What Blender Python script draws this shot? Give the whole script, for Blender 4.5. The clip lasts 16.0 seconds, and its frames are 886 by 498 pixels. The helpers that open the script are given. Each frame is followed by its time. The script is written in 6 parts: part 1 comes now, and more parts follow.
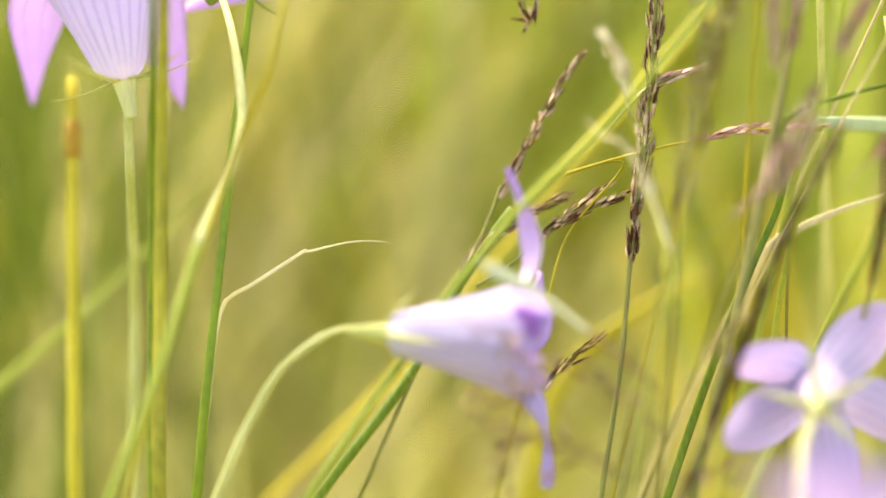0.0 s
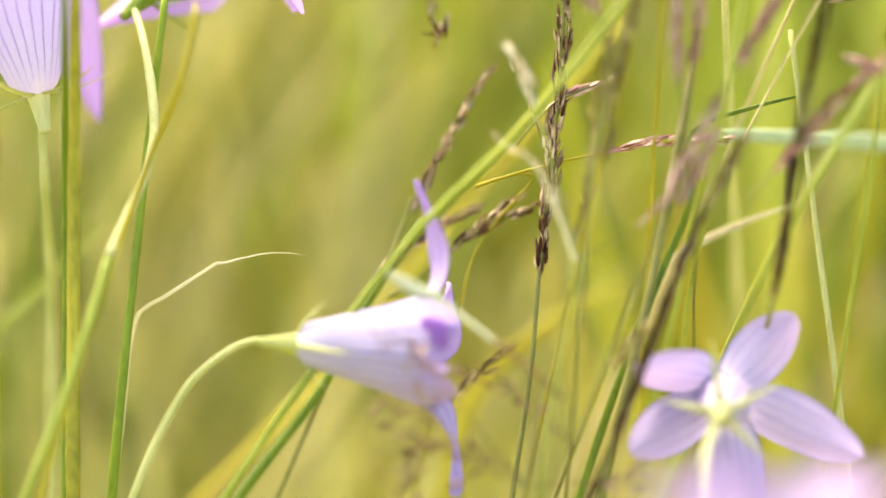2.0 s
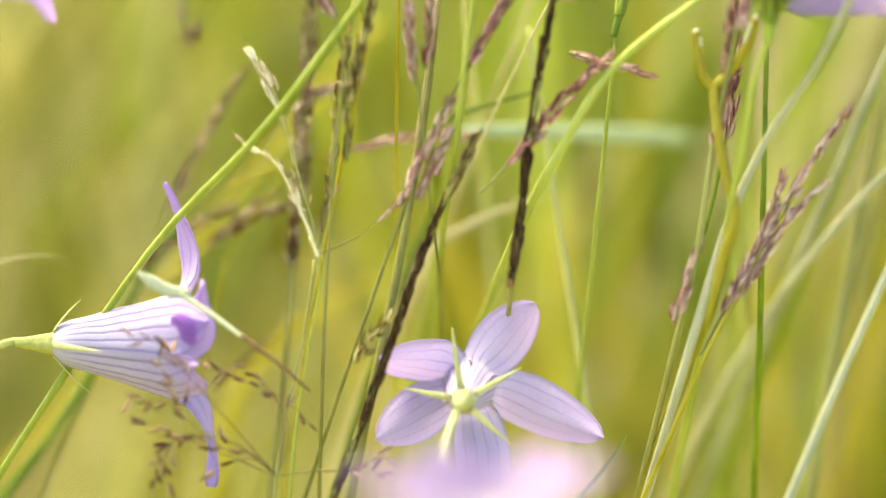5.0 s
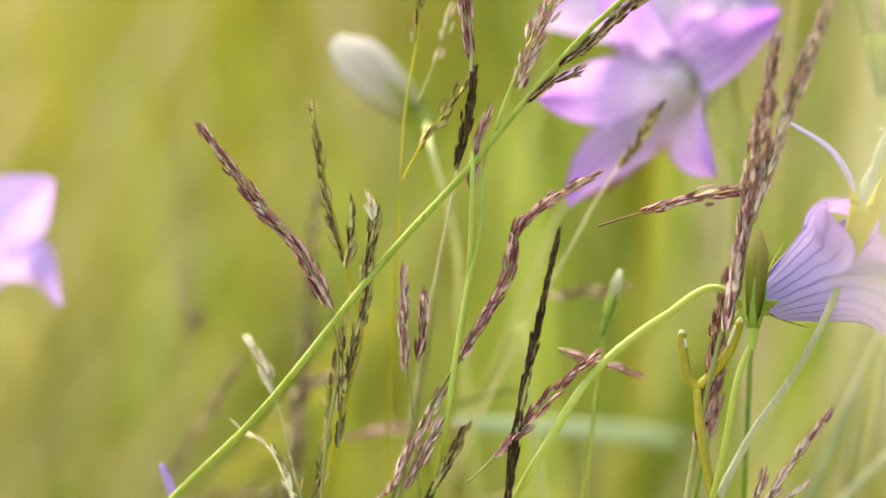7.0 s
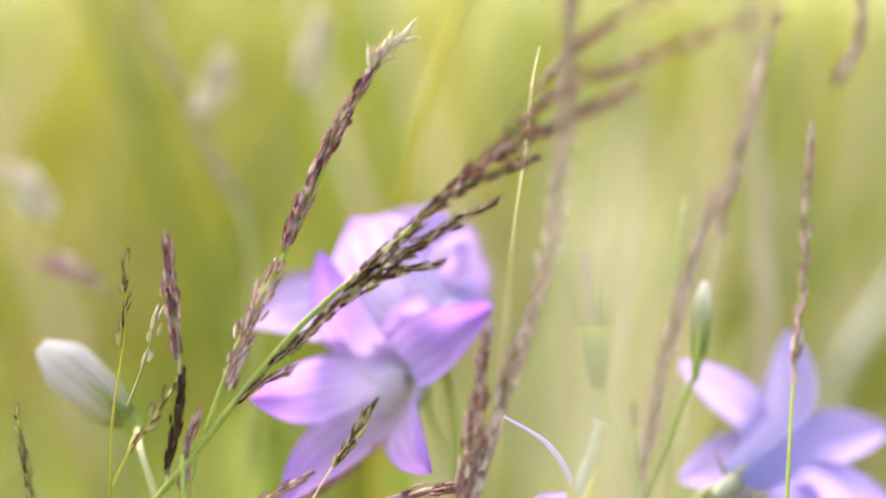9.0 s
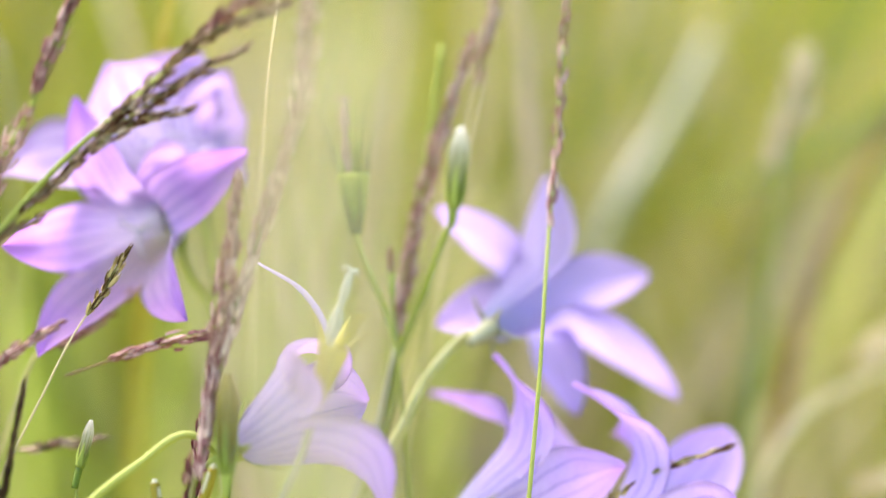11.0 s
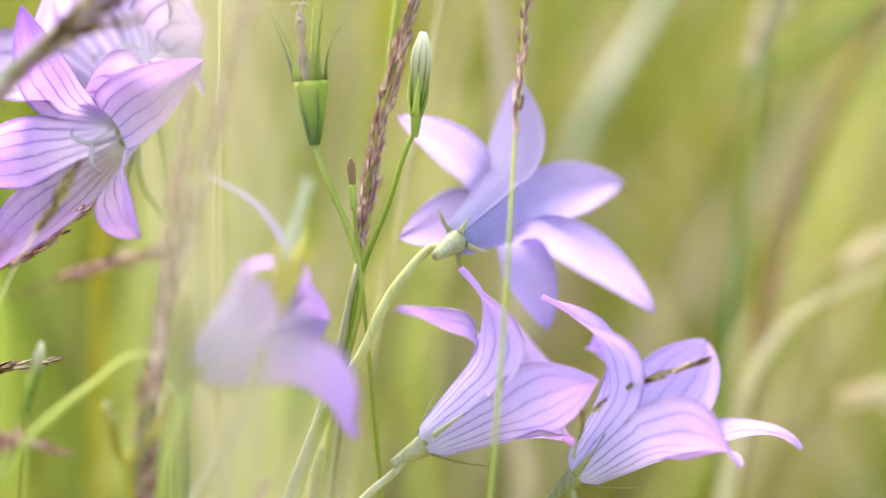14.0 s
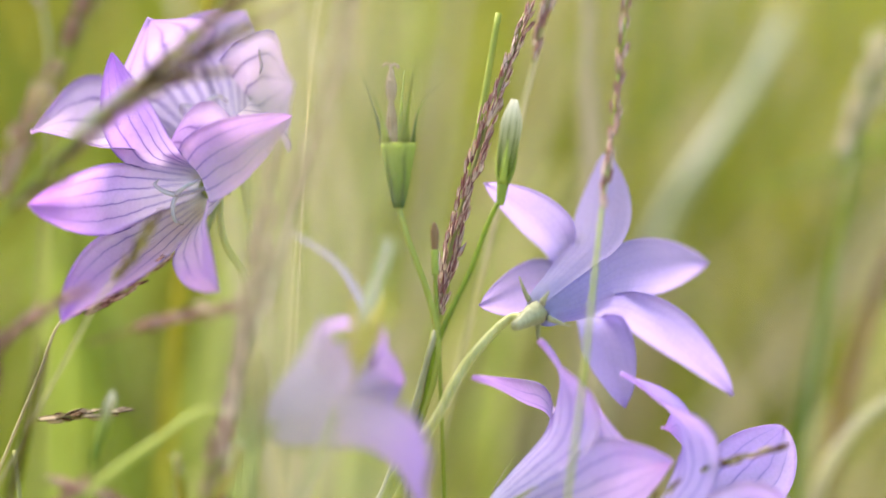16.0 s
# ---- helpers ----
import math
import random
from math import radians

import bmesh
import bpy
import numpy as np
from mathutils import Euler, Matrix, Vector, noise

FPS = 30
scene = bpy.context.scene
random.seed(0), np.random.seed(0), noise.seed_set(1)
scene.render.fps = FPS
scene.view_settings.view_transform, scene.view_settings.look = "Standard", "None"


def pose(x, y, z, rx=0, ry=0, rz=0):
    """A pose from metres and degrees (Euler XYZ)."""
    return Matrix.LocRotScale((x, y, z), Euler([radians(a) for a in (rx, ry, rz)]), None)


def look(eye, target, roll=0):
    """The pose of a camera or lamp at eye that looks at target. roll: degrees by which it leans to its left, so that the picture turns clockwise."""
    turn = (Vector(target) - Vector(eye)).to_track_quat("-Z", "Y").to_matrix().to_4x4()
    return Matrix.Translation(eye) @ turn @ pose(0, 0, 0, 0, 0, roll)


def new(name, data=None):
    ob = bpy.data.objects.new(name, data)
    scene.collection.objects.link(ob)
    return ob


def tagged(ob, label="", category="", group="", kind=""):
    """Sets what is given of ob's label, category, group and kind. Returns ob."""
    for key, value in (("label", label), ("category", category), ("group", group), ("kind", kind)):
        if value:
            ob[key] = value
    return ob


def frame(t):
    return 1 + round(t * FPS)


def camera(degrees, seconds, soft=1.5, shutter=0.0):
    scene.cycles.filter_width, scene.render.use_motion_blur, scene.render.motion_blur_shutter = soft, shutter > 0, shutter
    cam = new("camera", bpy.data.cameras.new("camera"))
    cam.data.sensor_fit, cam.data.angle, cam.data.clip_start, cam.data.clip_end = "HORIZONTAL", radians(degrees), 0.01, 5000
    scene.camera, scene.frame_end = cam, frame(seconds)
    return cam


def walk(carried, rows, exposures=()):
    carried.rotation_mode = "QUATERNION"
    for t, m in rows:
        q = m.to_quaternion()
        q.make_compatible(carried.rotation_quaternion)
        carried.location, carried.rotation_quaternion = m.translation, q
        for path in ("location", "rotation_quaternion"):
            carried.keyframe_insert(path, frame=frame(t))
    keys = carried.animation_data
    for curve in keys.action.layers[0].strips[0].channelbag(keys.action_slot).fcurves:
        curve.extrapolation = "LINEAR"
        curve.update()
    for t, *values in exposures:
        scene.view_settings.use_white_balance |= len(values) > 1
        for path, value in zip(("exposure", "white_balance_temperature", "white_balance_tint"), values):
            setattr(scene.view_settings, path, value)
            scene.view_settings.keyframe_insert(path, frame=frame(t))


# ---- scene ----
# Wild bellflowers among flowering grasses in a summer meadow.
cam = camera(16.0, 16.0, soft=1.5)
cam.data.dof.use_dof = True
cam.data.dof.focus_distance = 0.445
cam.data.dof.aperture_fstop = 4.2
walk(cam, [
    (0.0, pose(-0.0214, 0.0196, 0.4540, 72.677, 0, 5.585) @ pose(0, 0, 0, 0, 0, -0.299)),
    (0.5, pose(-0.0200, 0.0172, 0.4544, 72.644, 0, 5.885) @ pose(0, 0, 0, 0, 0, -0.784)),
    (1.0, pose(-0.0183, 0.0162, 0.4550, 72.607, 0, 6.020) @ pose(0, 0, 0, 0, 0, -0.380)),
    (1.5, pose(-0.0180, 0.0150, 0.4546, 72.831, 0, 5.359) @ pose(0, 0, 0, 0, 0, -0.219)),
    (2.0, pose(-0.0132, 0.0148, 0.4547, 73.004, 0, 4.924) @ pose(0, 0, 0, 0, 0, -0.265)),
    (2.5, pose(-0.0083, 0.0150, 0.4547, 73.072, 0, 4.072) @ pose(0, 0, 0, 0, 0, 0.185)),
    (3.0, pose(-0.0036, 0.0157, 0.4546, 72.869, 0, 3.144) @ pose(0, 0, 0, 0, 0, 0.133)),
    (5.5, pose(0.0066, -0.0005, 0.4607, 72.740, 0, 2.649) @ pose(0, 0, 0, 0, 0, -1.040)),
    (6.0, pose(0.0068, -0.0023, 0.4599, 74.237, 0, 2.930) @ pose(0, 0, 0, 0, 0, -0.667)),
    (6.5, pose(0.0092, -0.0070, 0.4605, 76.161, 0, 3.194) @ pose(0, 0, 0, 0, 0, -0.086)),
    (7.0, pose(0.0108, -0.0097, 0.4615, 78.251, 0, 2.974) @ pose(0, 0, 0, 0, 0, 0.667)),
    (7.5, pose(0.0102, -0.0124, 0.4611, 80.620, 0, 2.142) @ pose(0, 0, 0, 0, 0, 0.961)),
    (8.0, pose(0.0118, -0.0104, 0.4603, 82.670, 0, 1.189) @ pose(0, 0, 0, 0, 0, 0.521)),
    (8.5, pose(0.0139, -0.0051, 0.4592, 83.819, 0, -0.129) @ pose(0, 0, 0, 0, 0, -0.196)),
    (9.0, pose(0.0169, -0.0029, 0.4595, 83.832, 0, -1.504) @ pose(0, 0, 0, 0, 0, -0.181)),
    (9.5, pose(0.0181, -0.0071, 0.4610, 83.042, 0, -3.209) @ pose(0, 0, 0, 0, 0, 0.128)),
    (10.0, pose(0.0193, -0.0091, 0.4613, 82.074, 0, -4.840) @ pose(0, 0, 0, 0, 0, 0.024)),
    (12.5, pose(0.0364, 0.0136, 0.4576, 79.929, 0, -4.352) @ pose(0, 0, 0, 0, 0, -0.231)),
    (13.0, pose(0.0361, 0.0125, 0.4587, 79.528, 0, -4.426) @ pose(0, 0, 0, 0, 0, -0.577)),
    (13.5, pose(0.0357, 0.0132, 0.4584, 79.315, 0, -4.480) @ pose(0, 0, 0, 0, 0, -0.866)),
    (14.0, pose(0.0353, 0.0149, 0.4580, 79.202, 0, -4.459) @ pose(0, 0, 0, 0, 0, -0.836)),
    (14.5, pose(0.0342, 0.0156, 0.4562, 79.533, 0, -4.372) @ pose(0, 0, 0, 0, 0, 0.342)),
    (15.0, pose(0.0350, 0.0196, 0.4560, 79.814, 0, -4.436) @ pose(0, 0, 0, 0, 0, 1.761)),
    (15.5, pose(0.0341, 0.0197, 0.4563, 80.143, 0, -4.100) @ pose(0, 0, 0, 0, 0, 1.034)),
    (16.0, pose(0.0344, 0.0197, 0.4561, 80.557, 0, -3.108) @ pose(0, 0, 0, 0, 0, 2.001))
], exposures=[(0.0, 2.41, 8100, 11), (3.2, 2.40, 8200, 8), (6.0, 2.25, 8450, 2), (7.2, 2.12, 7300, 11), (8.0, 2.05, 6700, 17), (10.0, 2.18, 6400, 20), (12.5, 2.21, 6650, 13), (14.5, 2.21, 6700, 13), (16.0, 1.95, 6800, 11)])

# ---- light ----
world = bpy.data.worlds.new("world")
scene.world = world
world.use_nodes = True
wn = world.node_tree
sky = wn.nodes.new("ShaderNodeTexSky")
sky.sky_type = "NISHITA"
sky.sun_disc = False
sky.sun_elevation = radians(48)
sky.sun_rotation = radians(-25)
wn.links.new(sky.outputs[0], wn.nodes["Background"].inputs[0])
wn.nodes["Background"].inputs[1].default_value = 0.132
sun = new("sun", bpy.data.lights.new("sun", "SUN"))
sun.data.energy = 3.1
sun.data.angle = radians(45)
sun.data.color = (1.0, 0.93, 0.72)
sun.matrix_world = look((-0.45, 0.5, 1.2), (0, 0, 0))


# ---- materials ----
def nodes_of(name):
    m = bpy.data.materials.new(name)
    m.use_nodes = True
    t = m.node_tree
    t.nodes.clear()
    return m, t, t.nodes.new("ShaderNodeOutputMaterial")


def mathn(t, op, a, b=0.0):
    n = t.nodes.new("ShaderNodeMath")
    n.operation = op
    for i, v in enumerate((a, b)):
        if isinstance(v, (int, float)):
            n.inputs[i].default_value = v
        else:
            t.links.new(v, n.inputs[i])
    return n.outputs[0]


def ramp(t, fac, stops):
    n = t.nodes.new("ShaderNodeValToRGB")
    while len(n.color_ramp.elements) < len(stops):
        n.color_ramp.elements.new(0.5)
    for e, (p, c) in zip(n.color_ramp.elements, stops):
        e.position = p
        e.color = (*c, 1)
    t.links.new(fac, n.inputs[0])
    return n.outputs[0]


def mixc(t, fac, a, b, mode="MIX"):
    n = t.nodes.new("ShaderNodeMix")
    n.data_type = "RGBA"
    n.blend_type = mode
    for i, v in ((0, fac), (6, a), (7, b)):
        if isinstance(v, (int, float)):
            n.inputs[i].default_value = v
        elif isinstance(v, tuple):
            n.inputs[i].default_value = (*v, 1)
        else:
            t.links.new(v, n.inputs[i])
    return n.outputs[2]


def noise_tex(t, scale, detail=3, stretch=None):
    co = t.nodes.new("ShaderNodeTexCoord")
    n = t.nodes.new("ShaderNodeTexNoise")
    n.inputs["Scale"].default_value = scale
    n.inputs["Detail"].default_value = detail
    src = co.outputs["Object"]
    if stretch:
        mp = t.nodes.new("ShaderNodeMapping")
        mp.inputs["Scale"].default_value = stretch
        t.links.new(src, mp.inputs[0])
        src = mp.outputs[0]
    t.links.new(src, n.inputs["Vector"])
    return n.outputs["Fac"]


def leafy(t, out, colour, rough=0.5, translucent=0.3, bump=None, bump_size=0.0004, spec=0.3):
    p = t.nodes.new("ShaderNodeBsdfPrincipled")
    t.links.new(colour, p.inputs["Base Color"])
    p.inputs["Roughness"].default_value = rough
    p.inputs["Specular IOR Level"].default_value = spec
    if bump is not None:
        b = t.nodes.new("ShaderNodeBump")
        b.inputs["Distance"].default_value = bump_size
        b.inputs["Strength"].default_value = 0.6
        t.links.new(bump, b.inputs["Height"])
        t.links.new(b.outputs[0], p.inputs["Normal"])
    tr = t.nodes.new("ShaderNodeBsdfTranslucent")
    t.links.new(colour, tr.inputs[0])
    mx = t.nodes.new("ShaderNodeMixShader")
    mx.inputs[0].default_value = translucent
    t.links.new(p.outputs[0], mx.inputs[1])
    t.links.new(tr.outputs[0], mx.inputs[2])
    t.links.new(mx.outputs[0], out.inputs[0])


def plant_mat(name, dark, light, rough=0.5, translucent=0.25, scale=220, grain=(1, 1, 0.12)):
    """Plant tissue: fibre along the stalk, blotches, and a tint that differs from piece to piece."""
    m, t, out = nodes_of(name)
    fine = noise_tex(t, scale * 8, 3, grain)
    big = noise_tex(t, scale * 0.4, 2)
    info = t.nodes.new("ShaderNodeObjectInfo")
    f = mathn(t, "ADD", mathn(t, "MULTIPLY", fine, 0.45), mathn(t, "MULTIPLY", big, 0.65))
    f = mathn(t, "ADD", f, mathn(t, "MULTIPLY", mathn(t, "SUBTRACT", info.outputs["Random"], 0.5), 0.35))
    c = ramp(t, f, [(0.3, dark), (0.75, light)])
    leafy(t, out, c, rough, translucent, fine)
    return m


def petal_mat(name, base, body, tip, vein, vein_amount, fineness=9.0, glow=0.68):
    """Petal: pale at the base, deeper at the tip, with branching violet veins along it."""
    m, t, out = nodes_of(name)
    uv = t.nodes.new("ShaderNodeUVMap")
    sep = t.nodes.new("ShaderNodeSeparateXYZ")
    t.links.new(uv.outputs[0], sep.inputs[0])
    u, v = sep.outputs[0], sep.outputs[1]
    wob = noise_tex(t, 260, 3)
    fine = noise_tex(t, 1800, 4)
    body_c = ramp(t, mathn(t, "ADD", v, mathn(t, "MULTIPLY", mathn(t, "SUBTRACT", wob, 0.5), 0.35)), [(0.02, base), (0.45, body), (1.0, tip)])
    # veins spread apart along the petal
    un = mathn(t, "ADD", u, mathn(t, "MULTIPLY", mathn(t, "SUBTRACT", wob, 0.5), 0.10))
    wave = mathn(t, "ABSOLUTE", mathn(t, "SINE", mathn(t, "MULTIPLY", un, math.pi * 5)))
    line = mathn(t, "POWER", mathn(t, "SUBTRACT", 1.0, wave), fineness)
    fade = mathn(t, "MULTIPLY", mathn(t, "MINIMUM", mathn(t, "MULTIPLY", v, 6.0), 1.0), mathn(t, "MAXIMUM", mathn(t, "SUBTRACT", 1.05, v), 0.0))
    line = mathn(t, "MULTIPLY", mathn(t, "MULTIPLY", line, fade), vein_amount)
    c = mixc(t, line, body_c, vein)
    info = t.nodes.new("ShaderNodeObjectInfo")
    hue = t.nodes.new("ShaderNodeHueSaturation")
    t.links.new(mathn(t, "ADD", 0.49, mathn(t, "MULTIPLY", info.outputs["Random"], 0.02)), hue.inputs["Hue"])
    t.links.new(mathn(t, "ADD", 0.9, mathn(t, "MULTIPLY", fine, 0.2)), hue.inputs["Value"])
    t.links.new(c, hue.inputs["Color"])
    leafy(t, out, hue.outputs[0], 0.55, glow, mathn(t, "ADD", fine, mathn(t, "MULTIPLY", line, -2.0)), 0.00012, 0.2)
    return m


VIOLET = petal_mat("petal_violet", (0.75, 0.72, 0.88), (0.76, 0.66, 0.90), (0.77, 0.55, 0.90), (0.16, 0.10, 0.50), 1.3, 6.0, 0.66)
PINKISH = petal_mat("petal_pinkish", (0.70, 0.64, 0.76), (0.66, 0.57, 0.76), (0.60, 0.46, 0.74), (0.42, 0.30, 0.60), 0.4)
LAVENDER = petal_mat("petal_lavender", (0.66, 0.62, 0.76), (0.62, 0.54, 0.77), (0.54, 0.38, 0.77), (0.34, 0.22, 0.58), 1.5, 3.0, 0.5)
LILAC = petal_mat("petal_lilac", (0.70, 0.67, 0.80), (0.68, 0.60, 0.81), (0.66, 0.53, 0.80), (0.20, 0.12, 0.52), 1.5, 8.0, 0.5)
ROSE = petal_mat("petal_rose_violet", (0.88, 0.84, 0.91), (0.82, 0.71, 0.88), (0.63, 0.38, 0.80), (0.12, 0.05, 0.44), 1.5, 6.0, 0.80)
BUD_DARK = petal_mat("bud_dark", (0.20, 0.23, 0.02), (0.30, 0.30, 0.05), (0.50, 0.45, 0.16), (0.05, 0.06, 0.01), 1.0, 4.0)
STRIPED = petal_mat("petal_striped", (0.76, 0.72, 0.82), (0.73, 0.65, 0.81), (0.66, 0.50, 0.78), (0.12, 0.04, 0.36), 1.9, 4.5)
BLUISH = petal_mat("petal_bluish", (0.64, 0.58, 0.80), (0.68, 0.56, 0.81), (0.62, 0.43, 0.78), (0.16, 0.10, 0.42), 1.5, 7.0, 0.70)
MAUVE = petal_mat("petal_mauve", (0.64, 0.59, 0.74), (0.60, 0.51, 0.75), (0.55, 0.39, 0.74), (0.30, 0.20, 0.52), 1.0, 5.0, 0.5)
MISTY = petal_mat("petal_misty", (0.60, 0.59, 0.76), (0.67, 0.60, 0.81), (0.67, 0.56, 0.82), (0.44, 0.36, 0.70), 0.5, 6.0, 0.85)
PALE = petal_mat("petal_pale", (0.48, 0.48, 0.16), (0.54, 0.52, 0.46), (0.50, 0.48, 0.47), (0.26, 0.22, 0.24), 1.3, 4.0)
BUD_GREEN = petal_mat("bud_green", (0.30, 0.40, 0.02), (0.46, 0.47, 0.26), (0.68, 0.66, 0.60), (0.10, 0.15, 0.02), 2.2, 3.0)
DEEP = petal_mat("petal_deep_violet", (0.48, 0.24, 0.66), (0.50, 0.26, 0.68), (0.46, 0.22, 0.66), (0.16, 0.05, 0.40), 1.2, 4.0)
PODDED = petal_mat("capsule_striped", (0.035, 0.10, 0.006), (0.15, 0.25, 0.015), (0.40, 0.46, 0.06), (0.02, 0.06, 0.003), 1.8, 2.5, 0.25)
BLEACHED = plant_mat("bleached_straw", (0.70, 0.60, 0.34), (0.88, 0.80, 0.56), 0.6, 0.3)
PISTIL = plant_mat("pistil_white", (0.72, 0.70, 0.66), (0.86, 0.84, 0.80), 0.5, 0.3)
CALYX = plant_mat("calyx_green", (0.14, 0.22, 0.02), (0.44, 0.52, 0.10), 0.5, 0.25)
STEM = plant_mat("stem_fresh", (0.24, 0.29, 0.03), (0.44, 0.48, 0.10), 0.45, 0.2)
STEM_PALE = plant_mat("stem_pale", (0.44, 0.45, 0.15), (0.70, 0.68, 0.36), 0.5, 0.25)
STEM_GREY = plant_mat("stem_grey", (0.30, 0.32, 0.20), (0.58, 0.58, 0.44), 0.6, 0.1)
GREEN = plant_mat("culm_green", (0.06, 0.12, 0.008), (0.24, 0.32, 0.022), 0.4, 0.25)
YELLOW = plant_mat("culm_yellow", (0.34, 0.28, 0.015), (0.58, 0.50, 0.05), 0.45, 0.3)
MOTTLED = plant_mat("culm_mottled", (0.09, 0.11, 0.008), (0.50, 0.43, 0.05), 0.45, 0.2, 160, (1, 1, 0.3))
OLIVE = plant_mat("culm_olive", (0.16, 0.16, 0.04), (0.34, 0.32, 0.10), 0.5, 0.2)
STRAW = plant_mat("straw", (0.46, 0.38, 0.20), (0.76, 0.68, 0.44), 0.6, 0.25)
MINT = plant_mat("blade_mint", (0.46, 0.54, 0.34), (0.66, 0.73, 0.52), 0.5, 0.3)
CREAM = plant_mat("dry_cream", (0.62, 0.62, 0.42), (0.84, 0.84, 0.64), 0.6, 0.3)
DRY_ROSE = plant_mat("dry_rose", (0.30, 0.17, 0.12), (0.60, 0.46, 0.36), 0.6, 0.2, 900)
ASHEN = plant_mat("stem_ashen", (0.20, 0.20, 0.09), (0.46, 0.45, 0.28), 0.6, 0.15)
OCHRE = plant_mat("culm_ochre", (0.30, 0.24, 0.015), (0.55, 0.46, 0.05), 0.5, 0.2)
RUSTY = plant_mat("node_rust", (0.30, 0.16, 0.01), (0.52, 0.30, 0.03), 0.5, 0.1, 900)
POD = plant_mat("capsule_green", (0.02, 0.06, 0.005), (0.28, 0.36, 0.03), 0.4, 0.25, 500, (1, 1, 0.05))
BROWN = plant_mat("dry_brown", (0.10, 0.05, 0.02), (0.34, 0.20, 0.09), 0.6, 0.15)


def chaff_mat(name, dark, mid, pale):
    """Glumes: dark back, paler papery edge and tip, each spikelet with its own tint."""
    m, t, out = nodes_of(name)
    uv = t.nodes.new("ShaderNodeUVMap")
    sep = t.nodes.new("ShaderNodeSeparateXYZ")
    t.links.new(uv.outputs[0], sep.inputs[0])
    info = t.nodes.new("ShaderNodeObjectInfo")
    fine = noise_tex(t, 1500, 3)
    edge = mathn(t, "POWER", mathn(t, "ABSOLUTE", mathn(t, "SINE", mathn(t, "MULTIPLY", sep.outputs[0], math.pi * 2))), 4.0)
    f = mathn(t, "ADD", mathn(t, "MULTIPLY", edge, 0.85), mathn(t, "MULTIPLY", fine, 0.35))
    f = mathn(t, "ADD", f, mathn(t, "MULTIPLY", mathn(t, "SUBTRACT", info.outputs["Random"], 0.50), 0.75))
    c = ramp(t, f, [(0.22, dark), (0.58, mid), (0.98, pale)])
    leafy(t, out, c, 0.5, 0.35, fine, 0.0001, 0.15)
    return m


CHAFF_BROWN = chaff_mat("chaff_brown", (0.042, 0.014, 0.006), (0.19, 0.068, 0.028), (0.82, 0.64, 0.42))
CHAFF_DARK = chaff_mat("chaff_dark", (0.024, 0.011, 0.005), (0.068, 0.033, 0.013), (0.15, 0.085, 0.034))
CHAFF_PURPLE = chaff_mat("chaff_purple", (0.13, 0.032, 0.036), (0.38, 0.125, 0.125), (0.82, 0.58, 0.48))
CHAFF_PINK = chaff_mat("chaff_pink", (0.24, 0.085, 0.085), (0.54, 0.29, 0.26), (0.88, 0.70, 0.58))
CHAFF_ROSE = chaff_mat("chaff_rose", (0.38, 0.21, 0.19), (0.60, 0.41, 0.36), (0.88, 0.76, 0.66))
CHAFF_WINE = chaff_mat("chaff_wine", (0.035, 0.010, 0.008), (0.13, 0.040, 0.028), (0.62, 0.42, 0.28))
CHAFF_OLIVE = chaff_mat("chaff_olive", (0.07, 0.04, 0.012), (0.27, 0.18, 0.06), (0.66, 0.55, 0.22))
CHAFF_PALE = chaff_mat("chaff_pale", (0.54, 0.42, 0.26), (0.76, 0.64, 0.42), (0.92, 0.84, 0.64))


# ---- building helpers ----
def hermite(p0, p1, t0, t1, q):
    return p0 * (2 * q ** 3 - 3 * q ** 2 + 1) + t0 * (q ** 3 - 2 * q ** 2 + q) + p1 * (-2 * q ** 3 + 3 * q ** 2) + t1 * (q ** 3 - q ** 2)


def spline(pts, n, even=False):
    """About n places along a smooth curve through pts; short spans keep their share of them unless even."""
    p = [Vector(a) for a in pts]
    d = [max((b - a).length, 1e-6) for a, b in zip(p, p[1:])]
    m = [(p[1] - p[0]) / d[0]]
    for i in range(1, len(p) - 1):
        m.append(((p[i] - p[i - 1]) / d[i - 1] * d[i] + (p[i + 1] - p[i]) / d[i] * d[i - 1]) / (d[i] + d[i - 1]))
    m.append((p[-1] - p[-2]) / d[-1])
    if len(p) > 2:
        m[0] = (2 * m[0] - m[1]) * 0.8 + m[0] * 0.2
    share = [x if even else x ** 0.5 for x in d]
    total = sum(share)
    out = []
    for i, w in enumerate(share):
        k = max(2, round(w / total * n))
        for j in range(k):
            out.append(hermite(p[i], p[i + 1], m[i] * d[i], m[i + 1] * d[i], j / k))
    out.append(p[-1].copy())
    return out


def part(name, bm, material, parent, label=""):
    """One mesh under a thing or a part; its vertices are in the world's metres."""
    me = bpy.data.meshes.new(name)
    top = parent
    shift = Vector(parent["at"])
    bm.transform(Matrix.Translation(-shift))
    bm.to_mesh(me)
    bm.free()
    me.materials.append(material)
    me.polygons.foreach_set("use_smooth", [True] * len(me.polygons))
    ob = new(name, me)
    ob.parent = top
    ob["at"] = tuple(shift)
    if label:
        ob["label"] = label
    return ob


def thing(name, at, label, category, group=""):
    ob = new(name)
    ob.location = at
    ob.empty_display_size = 0.01
    ob["at"] = tuple(at)
    return tagged(ob, label, category, group)


